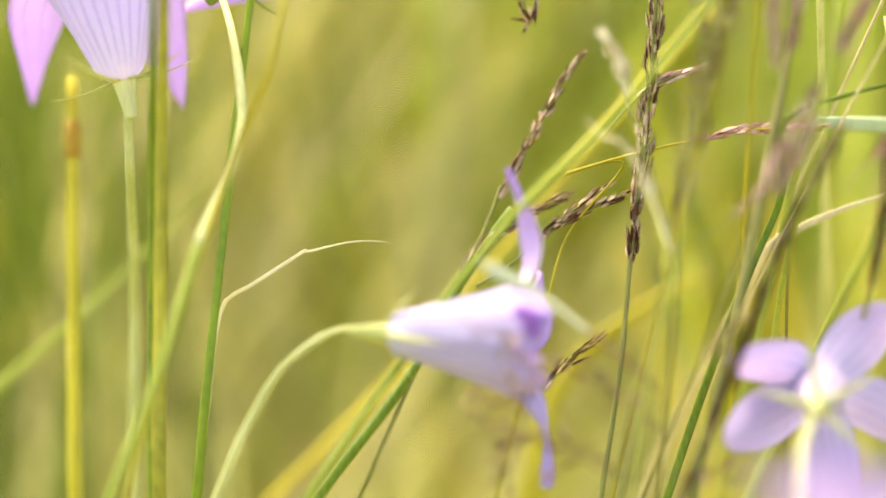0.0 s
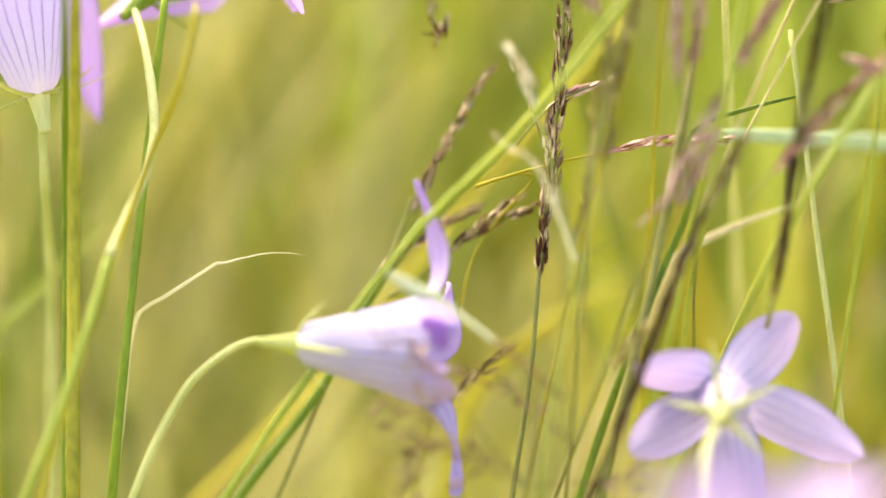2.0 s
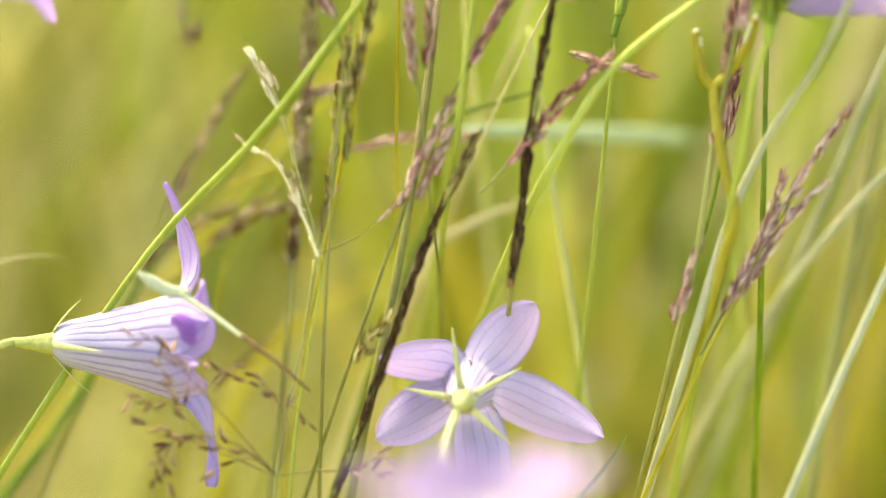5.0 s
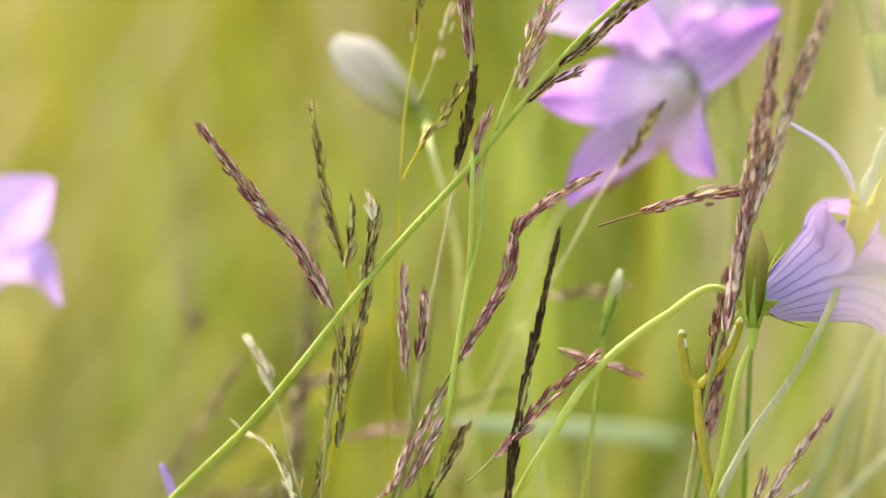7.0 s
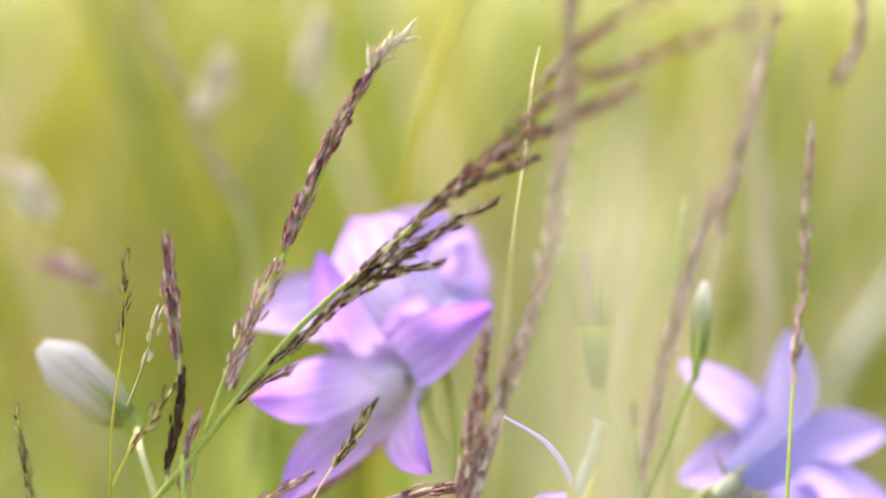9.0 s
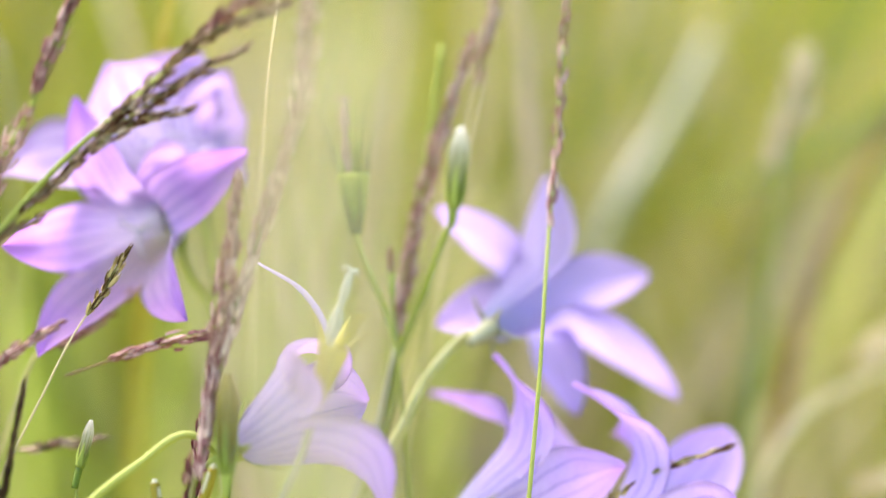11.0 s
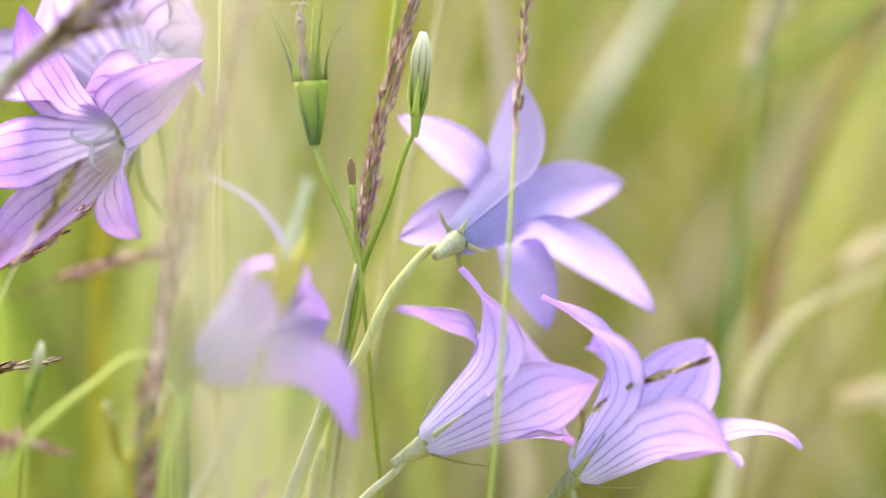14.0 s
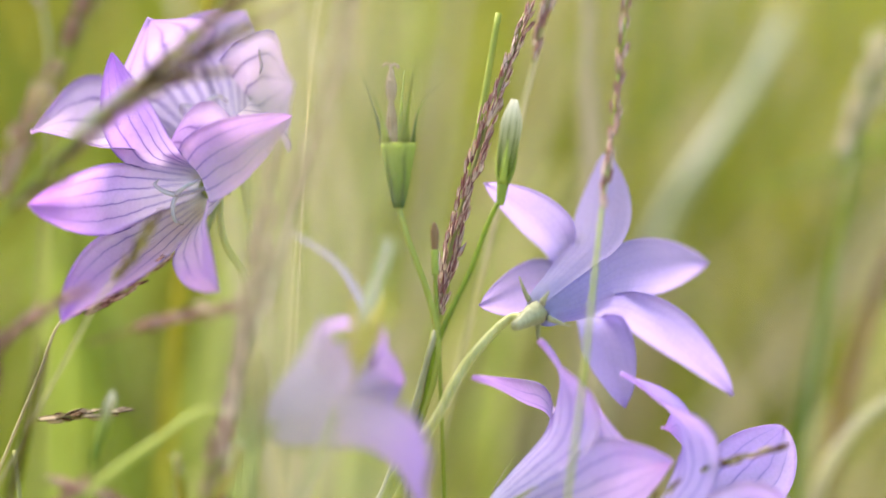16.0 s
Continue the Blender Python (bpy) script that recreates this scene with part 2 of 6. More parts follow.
def sweep(bm, pts, radii, sides=7, flat=1.0, face=(0.15, -1.0, 0.25), wobble=0.0):
    """A tapered stalk (or, with flat below 1, a blade) along pts."""
    n = len(pts)
    rings = []
    f = Vector(face)
    for i, p in enumerate(pts):
        tan = (pts[min(i + 1, n - 1)] - pts[max(i - 1, 0)]).normalized()
        side = tan.cross(f)
        if side.length < 1e-4:
            side = tan.cross(Vector((1, 0, 0)))
        side.normalize()
        nor = side.cross(tan)
        r = radii(i / (n - 1)) if callable(radii) else radii
        if wobble:
            r *= 1 + wobble * noise.noise(p * 260)
        rings.append([bm.verts.new(p + side * (math.cos(a) * r) + nor * (math.sin(a) * r * flat)) for a in (2 * math.pi * k / sides for k in range(sides))])
    for a, b in zip(rings, rings[1:]):
        for k in range(sides):
            bm.faces.new((a[k], a[(k + 1) % sides], b[(k + 1) % sides], b[k]))
    bm.faces.new(rings[0][::-1])
    bm.faces.new(rings[-1])
    return rings


def grounded(pts, reach=0.10):
    """Carries a stalk, given from the top down, on to the soil."""
    p = [Vector(a) for a in pts]
    d = p[-1] - p[-2]
    low = p[-1]
    lean = Vector((d.x, d.y)) * (low.z / max(-d.z, 0.2 * d.length)) * 0.6 if d.length > 0 else Vector((0, 0))
    if lean.length > reach:
        lean *= reach / lean.length
    lean.y *= 0.4
    foot = Vector((low.x + lean.x, low.y + lean.y, -0.004))
    p.append(low.lerp(foot, 0.5) + Vector((lean.x * 0.12, lean.y * 0.12 + 0.05, 0)))
    p.append(foot)
    return p


def stalk_bm(pts, width, n=40, top=0.75):
    bm = bmesh.new()
    sweep(bm, spline(pts, n), lambda s: width * 0.5 * (top + (1 - top) * min(1, s * 2.5)), wobble=0.12)
    return bm


# ---- bellflowers ----
def tube_point(u, t, r0, R, H, n, seed):
    """A place on the fused part of the bell; u counts petals round it, t goes from calyx to mouth."""
    f = 0.20 * min(1.0, t / 0.12) ** 0.6 + 0.80 * t ** 1.12
    ang = 2 * math.pi * u / n
    r = r0 + (R - r0) * f
    c = (u + 0.5) % 1.0 - 0.5
    r *= 1 - 0.05 * t * math.exp(-(c * 9) ** 2) + 0.035 * t * math.cos(4 * math.pi * c)
    r += 0.0002 * noise.noise(Vector((math.cos(ang) * 2 + seed, math.sin(ang) * 2, t * 3)))
    return Vector((r * math.cos(ang), r * math.sin(ang), H * t))


def strip(bm, rows, m, thick):
    """A thin petal of both faces from rows of points."""
    uvl = bm.loops.layers.uv.verify()
    nr, nc = len(rows), len(rows[0])
    p = [[m @ c[0] for c in row] for row in rows]
    front, back = [], []
    for i in range(nr):
        fr, br = [], []
        for j in range(nc):
            du = p[i][min(j + 1, nc - 1)] - p[i][max(j - 1, 0)]
            dv = p[min(i + 1, nr - 1)][j] - p[max(i - 1, 0)][j]
            n = du.cross(dv)
            n = n.normalized() if n.length > 1e-12 else Vector((0, 0, 1))
            fr.append(bm.verts.new(p[i][j] + n * thick))
            br.append(bm.verts.new(p[i][j] - n * thick))
        front.append(fr)
        back.append(br)

    def quad(vs, cs):
        f = bm.faces.new(vs)
        for lp, c in zip(f.loops, cs):
            lp[uvl].uv = c
    for i in range(nr - 1):
        for j in range(nc - 1):
            ids = [(i, j), (i, j + 1), (i + 1, j + 1), (i + 1, j)]
            quad([front[a][b] for a, b in ids], [rows[a][b][1] for a, b in ids])
            quad([back[a][b] for a, b in reversed(ids)], [rows[a][b][1] for a, b in reversed(ids)])
    for i in range(nr - 1):
        for j in (0, nc - 1):
            ids = [(i, j), (i + 1, j)]
            vs = [front[i][j], front[i + 1][j], back[i + 1][j], back[i][j]]
            cs = [rows[i][j][1], rows[i + 1][j][1], rows[i + 1][j][1], rows[i][j][1]]
            if j == 0:
                vs.reverse(), cs.reverse()
            quad(vs, cs)


def bellflower(base, mouth, tips, stem, label, mat=VIOLET, R=0.008, wide=0.3, curl=0.5, sharp=2.0, straight=1.0,
               stem_mat=STEM, stem_width=0.0013, sepal_len=0.010, sepal_spread=60, pistil=True, seed=1, slim=(), folded=None, crumpled=None, sepal_mat=None, sepal_width=0.00085, blunt=1.0, pale_down_to=None):
    """One flower on its stalk. base: where the calyx meets the bell; mouth: the middle of its mouth, where the lobes part; tips: the ends
    of the lobes; curl: how far the tips roll back; stem: places from the calyx down."""
    base, mouth = Vector(base), Vector(mouth)
    rng = random.Random(seed)
    axis = (mouth - base).normalized()
    H = (mouth - base).length
    pts = grounded([base - axis * 0.003, *stem])
    root = thing("bellflower", pts[-1] * 1.0, label, "flower", "bellflowers")
    if pale_down_to:
        part("stem", stalk_bm(pts[:pale_down_to], stem_width, 40), stem_mat, root, "pale upper stalk")
        part("stem", stalk_bm(pts[pale_down_to - 1:], stem_width * 0.9, 90, 1.0), STEM, root, "yellow-green lower stalk")
    else:
        part("stem", stalk_bm(pts, stem_width, 130), stem_mat, root)
    xax = axis.orthogonal().normalized()
    yax = axis.cross(xax)
    n = len(tips)
    tips = [Vector(p) for p in tips]
    angs = sorted((math.atan2((p - mouth).dot(yax), (p - mouth).dot(xax)) % (2 * math.pi), k) for k, p in enumerate(tips))
    off = sum(math.sin(a - 2 * math.pi * i / n) for i, (a, k) in enumerate(angs)), sum(math.cos(a - 2 * math.pi * i / n) for i, (a, k) in enumerate(angs))
    turn = math.atan2(*off)
    xr, yr = xax * math.cos(turn) + yax * math.sin(turn), yax * math.cos(turn) - xax * math.sin(turn)
    xax, yax = xr, yr
    m = Matrix((xax, yax, axis)).transposed().to_4x4()
    m.translation = base
    inv = m.inverted()
    r0 = 0.0017
    bm = bmesh.new()
    cols, rws = n * 8, 14
    rows = []
    for i in range(rws + 1):
        t = i / rws
        rows.append([(tube_point(j / 8 - 0.5, t, r0, R, H, n, seed), (j / 8, t * 0.45)) for j in range(cols + 1)])
    strip(bm, rows, m, 0.00007)
    bmesh.ops.remove_doubles(bm, verts=bm.verts, dist=0.000005)
    corolla = part("corolla", bm, mat, root)
    for i, (a, k) in enumerate(angs):
        tip = inv @ tips[k]
        az = 2 * math.pi * i / n
        out = Vector((math.cos(az), math.sin(az), 0))
        lat = Vector((-math.sin(az), math.cos(az), 0))
        edge = [tube_point(i - 0.5 + j / 10, 1.0, r0, R, H, n, seed) for j in range(11)]
        prev = [tube_point(i - 0.5 + j / 10, 0.94, r0, R, H, n, seed) for j in range(11)]
        mid = edge[5]
        go = tip - mid
        ln = go.length
        t0 = (edge[5] - prev[5]).normalized() * ln * straight
        if k in slim:
            t0 *= 2.4
        t1 = (go.normalized() + out * curl * 0.5 - Vector((0, 0, 1)) * curl) * ln * 0.9
        sd = rng.uniform(0, 50)
        half = (edge[10] - edge[0]).length * 0.5
        rows = []
        for r in range(19):
            q = r / 18
            c = hermite(mid, tip, t0, t1, q)
            tan = hermite(mid, tip, t0, t1, min(1, q + 0.02)) - hermite(mid, tip, t0, t1, max(0, q - 0.02))
            tan.normalize()
            side = (lat - tan * lat.dot(tan)).normalized()
            nor = side.cross(tan)
            w = (1 - q ** sharp) ** blunt * (1 + wide * math.sin(math.pi * min(1, q * (1.15 if blunt == 1 else 1.0))) * 1.3) + 0.01
            if k in slim:
                w *= 1 - 0.86 * min(1, q * 6)
            row = []
            for j in range(11):
                u = -1 + j / 5
                e = edge[j] - mid
                flat = side * (half * u * w) + nor * (-(u * u) * half * 0.30 * w + 0.10 * half * math.exp(-(u * 4) ** 2))
                flat += nor * (half * 0.22 * noise.noise(Vector((q * 2.6 + sd, u * 1.3, sd)))) * min(1, q * 2)
                k2 = min(1, q * 3.0)
                k2 = k2 * k2 * (3 - 2 * k2)
                row.append((c + e * w * (1 - k2) + flat * k2, (j / 10, 0.45 + 0.55 * q)))
            rows.append(row)
        bm = bmesh.new()
        strip(bm, rows, m, 0.00007)
        part("petal", bm, mat, corolla)
    if folded:
        bm = bmesh.new()
        sweep(bm, spline(folded, 24), lambda q: 0.0006 * (1 - 0.75 * q ** 2), sides=8, flat=0.5, wobble=0.15)
        part("petal", bm, mat, corolla, "narrow petal rolled lengthwise")
    if crumpled:
        bm = bmesh.new()
        c = [Vector(p) for p in crumpled]
        for side in (-1, 0, 1):
            up = axis.cross(Vector((0, 1, 0))).normalized() * side * 0.0008
            sweep(bm, spline([p + up * (0.4 + 0.6 * i) for i, p in enumerate(c)], 12), lambda q: 0.0006 * (0.4 + math.sin(math.pi * min(1, q * 0.9))), sides=10, flat=0.4, wobble=1.1)
        part("petal", bm, DEEP, corolla, "crumpled deep violet lobe")
    L = H * 1.7
    # calyx: a ribbed cup and five narrow sepals
    bm = bmesh.new()
    cup = [base - axis * 0.0054, base - axis * 0.0036, base - axis * 0.0016, base + axis * 0.0005]
    rings = sweep(bm, spline(cup, 8), lambda s: stem_width * 0.45 + (0.00165 - stem_width * 0.45) * s ** 1.2, sides=15)
    for ring in rings:
        for k, v in enumerate(ring):
            if k % 3 == 0:
                c = sum((w.co for w in ring), Vector()) / len(ring)
                v.co += (v.co - c) * 0.15
    calyx = part("calyx", bm, sepal_mat or CALYX, root, "green calyx cup")
    for k in range(5):
        az = 2 * math.pi * (k + 0.5) / 5
        sp = radians(sepal_spread + rng.uniform(-18, 18))
        out = xax * math.cos(az) + yax * math.sin(az)
        a = base + out * 0.0018
        d = axis * math.cos(sp) + out * math.sin(sp)
        ln = sepal_len * rng.uniform(0.8, 1.15)
        bm = bmesh.new()
        sweep(bm, spline([a, a + d * ln * 0.5, a + d * ln + axis * ln * 0.1], 9), lambda s: sepal_width * (1 - s) ** 0.8 + 0.00006, sides=6, flat=0.25, face=tuple(axis))
        part("sepal", bm, sepal_mat or CALYX, calyx)
    if pistil:
        bm = bmesh.new()
        e = base + axis * L * 0.52
        sweep(bm, spline([base, base + axis * L * 0.25, e], 8), 0.00035, sides=6)
        for k in range(3):
            az = 2 * math.pi * k / 3 + 0.4
            out = xax * math.cos(az) + yax * math.sin(az)
            sweep(bm, spline([e, e + axis * 0.0016 + out * 0.0012, e + axis * 0.0014 + out * 0.0034, e - axis * 0.0004 + out * 0.0042], 9), lambda s: 0.00042 * (1 - 0.5 * s), sides=5)
        part("pistil", bm, PISTIL, root, "white three-armed stigma")
    return root


def flower_bud(base, tip, stem, label, mat=PALE, width=0.0045, stem_mat=STEM, stem_width=0.001, sepals=True, name="flower_bud", at_ground=True):
    """A closed bud with pleated sides on a calyx."""
    base, tip = Vector(base), Vector(tip)
    pts = grounded([base - (tip - base).normalized() * 0.002, *stem]) if at_ground else [base, *[Vector(s) for s in stem]]
    root = thing(name, pts[-1], label, "flower bud", "flower buds")
    part("stem", stalk_bm(pts, stem_width, 50), stem_mat, root)
    ax = tip - base
    L = ax.length
    bm = bmesh.new()
    rings = sweep(bm, [base + ax * (i / 14) for i in range(15)], lambda s: width * (0.35 + 0.65 * math.sin(math.pi * min(1, s * 0.62 + 0.08))) * (1 - max(0, s - 0.72) ** 1.3 * 3.4), sides=15)
    uvl = bm.loops.layers.uv.verify()
    for i, ring in enumerate(rings):
        c = sum((w.co for w in ring), Vector()) / len(ring)
        for k, v in enumerate(ring):
            v.co = c + (v.co - c) * (1.08 if k % 3 == 0 else 0.93)
    bm.verts.index_update()
    for f in bm.faces:
        for lp in f.loops:
            k = lp.vert.index
            lp[uvl].uv = ((k % 15) / 15 * 2, (k // 15) / 14)
    part("corolla", bm, mat, root, "closed pleated petals")
    bm = bmesh.new()
    a = ax.normalized()
    sweep(bm, spline([base - a * 0.003, base - a * 0.0012, base + a * L * 0.12], 8), lambda s: 0.0005 + max(0.0, width * 0.62 - 0.0005) * s ** 0.8, sides=12)
    cal = part("calyx", bm, CALYX, root)
    if sepals:
        x = a.orthogonal().normalized()
        y = a.cross(x)
        for k in range(5):
            o = x * math.cos(k * 1.2566) + y * math.sin(k * 1.2566)
            bm = bmesh.new()
            b = base + o * width * 0.42
            sweep(bm, spline([b, b + a * L * 0.25 + o * width * 0.55, b + a * L * 0.52 + o * width * 0.5], 8), lambda s: 0.0006 * (1 - s) + 0.00005, sides=6, flat=0.3, face=tuple(o))
            part("sepal", bm, CALYX, cal)
    return root


def seed_capsule(base, top, stem, label, width=0.0030, sepal=0.014, remains=True, green=POD, stem_width=0.0011, stem_mat=STEM):
    """A ribbed green capsule widening to its rim, with upright sepals and a withered corolla."""
    base, top = Vector(base), Vector(top)
    pts = grounded([base, *stem])
    root = thing("seed_capsule", pts[-1], label, "seed capsule", "seed capsules")
    part("stem", stalk_bm(pts, stem_width, 50), stem_mat, root)
    ax = top - base
    a = ax.normalized()
    L = ax.length
    bm = bmesh.new()
    rings = sweep(bm, [base + ax * (i / 12) for i in range(13)], lambda s: 0.0007 + (width - 0.0007) * (s ** 0.85 if s < 0.9 else 0.93 + 0.07 * math.sin((s - 0.9) * 31.4)), sides=20)
    for ring in rings:
        c = sum((w.co for w in ring), Vector()) / len(ring)
        for k, v in enumerate(ring):
            v.co = c + (v.co - c) * (1.06 if k % 4 in (0, 1) else 0.92)
    uvl = bm.loops.layers.uv.verify()
    bm.verts.index_update()
    for f in bm.faces:
        for lp in f.loops:
            k = lp.vert.index
            lp[uvl].uv = ((k % 20) / 20, (k // 20) / 12)
    body = part("capsule", bm, PODDED if green is POD else green, root, "ribbed green capsule")
    x = Vector((1, 0, 0)) - a * a.x
    x.normalize()
    y = a.cross(x)
    for k in range(5):
        o = x * math.cos(k * 1.2566 + 0.1) + y * math.sin(k * 1.2566 + 0.1)
        b = top + o * width * 0.9
        bm = bmesh.new()
        sweep(bm, spline([b, b + a * sepal * 0.5 + o * 0.0018, b + a * sepal * (0.7 + 0.3 * ((k * 2) % 5) / 4) + o * 0.0045], 9), lambda s: 0.0007 * (1 - s) ** 5 + 0.00030 * (1 - s) + 0.00004, sides=6, flat=0.3, face=tuple(o))
        part("sepal", bm, green, body)
    if remains:
        rng = random.Random(5)
        bm = bmesh.new()
        for k in range(5):
            o = x * rng.uniform(-1, 1) + y * rng.uniform(-1, 1)
            c = top - x * width * 0.3
            h = rng.uniform(0.006, 0.0115)
            sweep(bm, spline([c - a * 0.001, c + a * h * 0.35 + o * 0.0005, c + a * h * 0.7 - o * 0.0004, c + a * h + o * 0.0007, c + a * (h - 0.0006) + o * 0.0013], 14), lambda q: 0.00042 * (1 - 0.4 * q), sides=6, flat=0.4, wobble=0.9)
        part("withered_corolla", bm, DRY_ROSE if green is POD else STEM_GREY, root, "withered papery corolla")
    return root


# ---- flowering grasses ----
def spikelet_mesh(name, mat, L, w, seed):
    """A pointed spikelet of two glumes and an inner floret."""
    rng = random.Random(seed)
    bm = bmesh.new()
    uvl = bm.loops.layers.uv.verify()
    shape = ((0.0, 0.3), (0.22, 0.95), (0.5, 0.9), (0.78, 0.45), (1.0, 0.03))
    for side in (-1, 1, 0):
        off = side * w * 0.20
        ln = L * (1.0 if side else 1.15) * rng.uniform(0.85, 1.08)
        bend = rng.uniform(-0.5, 0.5) * w
        rings = []
        for s, r in shape:
            rings.append([bm.verts.new((off * (1 + s * 1.1) + math.cos(a) * w * 0.36 * r, bend * s * s + math.sin(a) * w * 0.42 * r, s * ln)) for a in (math.pi * 2 * k / 5 for k in range(5))])
        for i, (a, b) in enumerate(zip(rings, rings[1:])):
            for k in range(5):
                f = bm.faces.new((a[k], a[(k + 1) % 5], b[(k + 1) % 5], b[k]))
                for lp, c in zip(f.loops, ((k / 5, i / 4), ((k + 1) / 5, i / 4), ((k + 1) / 5, (i + 1) / 4), (k / 5, (i + 1) / 4))):
                    lp[uvl].uv = c
    me = bpy.data.meshes.new(name)
    bm.to_mesh(me)
    bm.free()
    me.materials.append(mat)
    me.polygons.foreach_set("use_smooth", [True] * len(me.polygons))
    return me


SPIKELETS = {}
for chaff in (CHAFF_DARK, CHAFF_BROWN, CHAFF_PURPLE, CHAFF_PINK, CHAFF_ROSE, CHAFF_WINE, CHAFF_OLIVE, CHAFF_PALE):
    SPIKELETS[chaff.name] = [spikelet_mesh("spikelet", chaff, 0.0026, 0.00060, k) for k in range(6)]


def set_spikelet(parent, at, way, chaff, size, rng):
    ob = new("spikelet", rng.choice(SPIKELETS[chaff.name]))
    q = way.to_track_quat("Z", "Y")
    ob.parent = parent
    ob.matrix_local = Matrix.LocRotScale(at - Vector(parent["at"]), q @ Euler((0, 0, rng.uniform(0, 6.3))).to_quaternion(), (size * rng.uniform(0.75, 1.2), size * rng.uniform(0.75, 1.2), size * rng.uniform(0.65, 1.25)))
    return ob


def ear(root, pts, chaff, step, size=1.0, tilt=9, stem_mat=OLIVE, stem_width=0.0005, start=0.0, end=1.0, seed=0, rows=2, hug=0.0004):
    """A branch of the grass set with spikelets from start to end of its length (pts from its foot to its tip)."""
    rng = random.Random(seed)
    curve = spline(pts, 60, True)
    last = len(curve) - 1
    bm = bmesh.new()
    sweep(bm, curve, lambda s: stem_width * 0.5 * (1 - 0.6 * s), sides=5)
    branch = part("branch", bm, stem_mat, root)
    length = sum((b - a).length for a, b in zip(curve, curve[1:]))
    n = max(2, int(length * (end - start) / (step * 0.6)))
    for i in range(n):
        s = start + (end - start) * (i + rng.uniform(-0.7, 0.7)) / max(1, n - 1)
        s = min(0.995, max(0, s))
        k = min(int(s * last), last - 1)
        p = curve[k].lerp(curve[k + 1], s * last - k)
        tan = (curve[k + 1] - curve[k]).normalized()
        a = rng.uniform(0, 6.283)
        o = tan.orthogonal().normalized()
        o = Matrix.Rotation(a, 3, tan) @ o
        tl = radians(tilt * rng.choice((0.1, 0.3, 0.5, 0.8, 1.1, 1.7)))
        swell = 0.35 + 0.8 * math.sin(math.pi * min(0.99, max(0.03, 0.08 + 0.9 * (s - start) / max(0.01, end - start)))) ** 0.8
        lump = swell * 0.55 + swell * 0.75 * 2 * abs(noise.noise(Vector((s * 7 + seed, seed * 0.37, 0))))
        set_spikelet(branch, p + o * hug * lump * rng.uniform(0.6, 1.6), tan * math.cos(tl) + o * math.sin(tl), chaff, size * (1 - 0.25 * s), rng)
    return branch


def grass(culm, label, ears, stem_mat=GREEN, width=0.0011, ground=True):
    """A flowering grass: culm from the top down to the soil, and ears as (points, chaff, options)."""
    pts = grounded(culm) if ground else [Vector(p) for p in culm]
    root = thing("flowering_grass", pts[-1], label, "grass", "flowering grasses")
    part("culm", stalk_bm(pts, width, 60, 0.6), stem_mat, root)
    for i, (p, chaff, opt) in enumerate(ears):
        ear(root, [Vector(a) for a in p], chaff, seed=len(label) * 31 + i * 7, **opt)
    return root


def blade(pts, width, mat, label, tip=0.05, name="grass_plant", ground=True, face=(0.15, -1.0, 0.25), flat=0.16, base=0.7, neck=0.6, fade=0.4):
    """A leaf blade, pts from the tip down."""
    p = grounded(pts) if ground else [Vector(a) for a in pts]
    root = thing(name, p[-1], label, "grass", "single grass plants")
    bm = bmesh.new()
    sweep(bm, spline(p, 50), lambda s: width * 0.5 * (tip + (1 - tip) * min(1, s * 3.2) ** 0.7) * (1 if s < neck else 1 - (1 - base) * min(1, (s - neck) / fade)), sides=8, flat=flat, face=face, wobble=0.06)
    part("blade", bm, mat, root)
    return root


def culm(pts, width, mat, label, top=0.7, nodes=()):
    """A bare grass stem; nodes: where its joints swell, as shares of the given stretch from the top."""
    p = grounded(pts)
    root = thing("grass_plant", p[-1], label, "grass", "single grass plants")
    part("stem", stalk_bm(p, width, 60, top), mat, root)
    line = spline(pts, 60, True)
    for share in nodes:
        k = min(len(line) - 2, int(share * (len(line) - 1)))
        way = (line[k + 1] - line[k]).normalized() * width
        bm = bmesh.new()
        sweep(bm, [line[k] + way * (q - 0.5) * 2.4 for q in (0, 0.2, 0.4, 0.6, 0.8, 1)], lambda q: width * (0.47 + 0.08 * math.sin(math.pi * q)), sides=9, wobble=0.1)
        part("node", bm, RUSTY, root, "rust-brown swollen joint")
    return root


# ---- ground and the meadow behind ----
def ground_sheet():
    m, t, out = nodes_of("meadow_floor")
    a = noise_tex(t, 2.2, 4)
    b = noise_tex(t, 40, 4)
    f = mathn(t, "ADD", mathn(t, "MULTIPLY", a, 0.7), mathn(t, "MULTIPLY", b, 0.4))
    c = ramp(t, f, [(0.3, (0.15, 0.18, 0.02)), (0.5, (0.28, 0.28, 0.045)), (0.72, (0.42, 0.38, 0.13))])
    leafy(t, out, c, 0.9, 0.0, b, 0.01)
    bm = bmesh.new()
    xs = [-400, -60, -12, -5, -2.5, -1.2, -0.6, -0.2, 0.2, 0.6, 1.2, 2.5, 5, 12, 60, 400]
    ys = [-400, -20, -3, -1, 0, 0.3, 0.6, 0.9, 1.3, 1.8, 2.5, 4, 7, 14, 40, 120, 500]
    g = [[bm.verts.new((x, y, 0.012 * noise.noise(Vector((x, y, 0)) * 3) - 0.012)) for x in xs] for y in ys]
    for i in range(len(ys) - 1):
        for j in range(len(xs) - 1):
            bm.faces.new((g[i][j], g[i][j + 1], g[i + 1][j + 1], g[i + 1][j]))
    me = bpy.data.meshes.new("ground")
    bm.to_mesh(me)
    bm.free()
    me.materials.append(m)
    tagged(new("ground", me), "mossy meadow soil with green and straw litter", "ground", kind="structure")


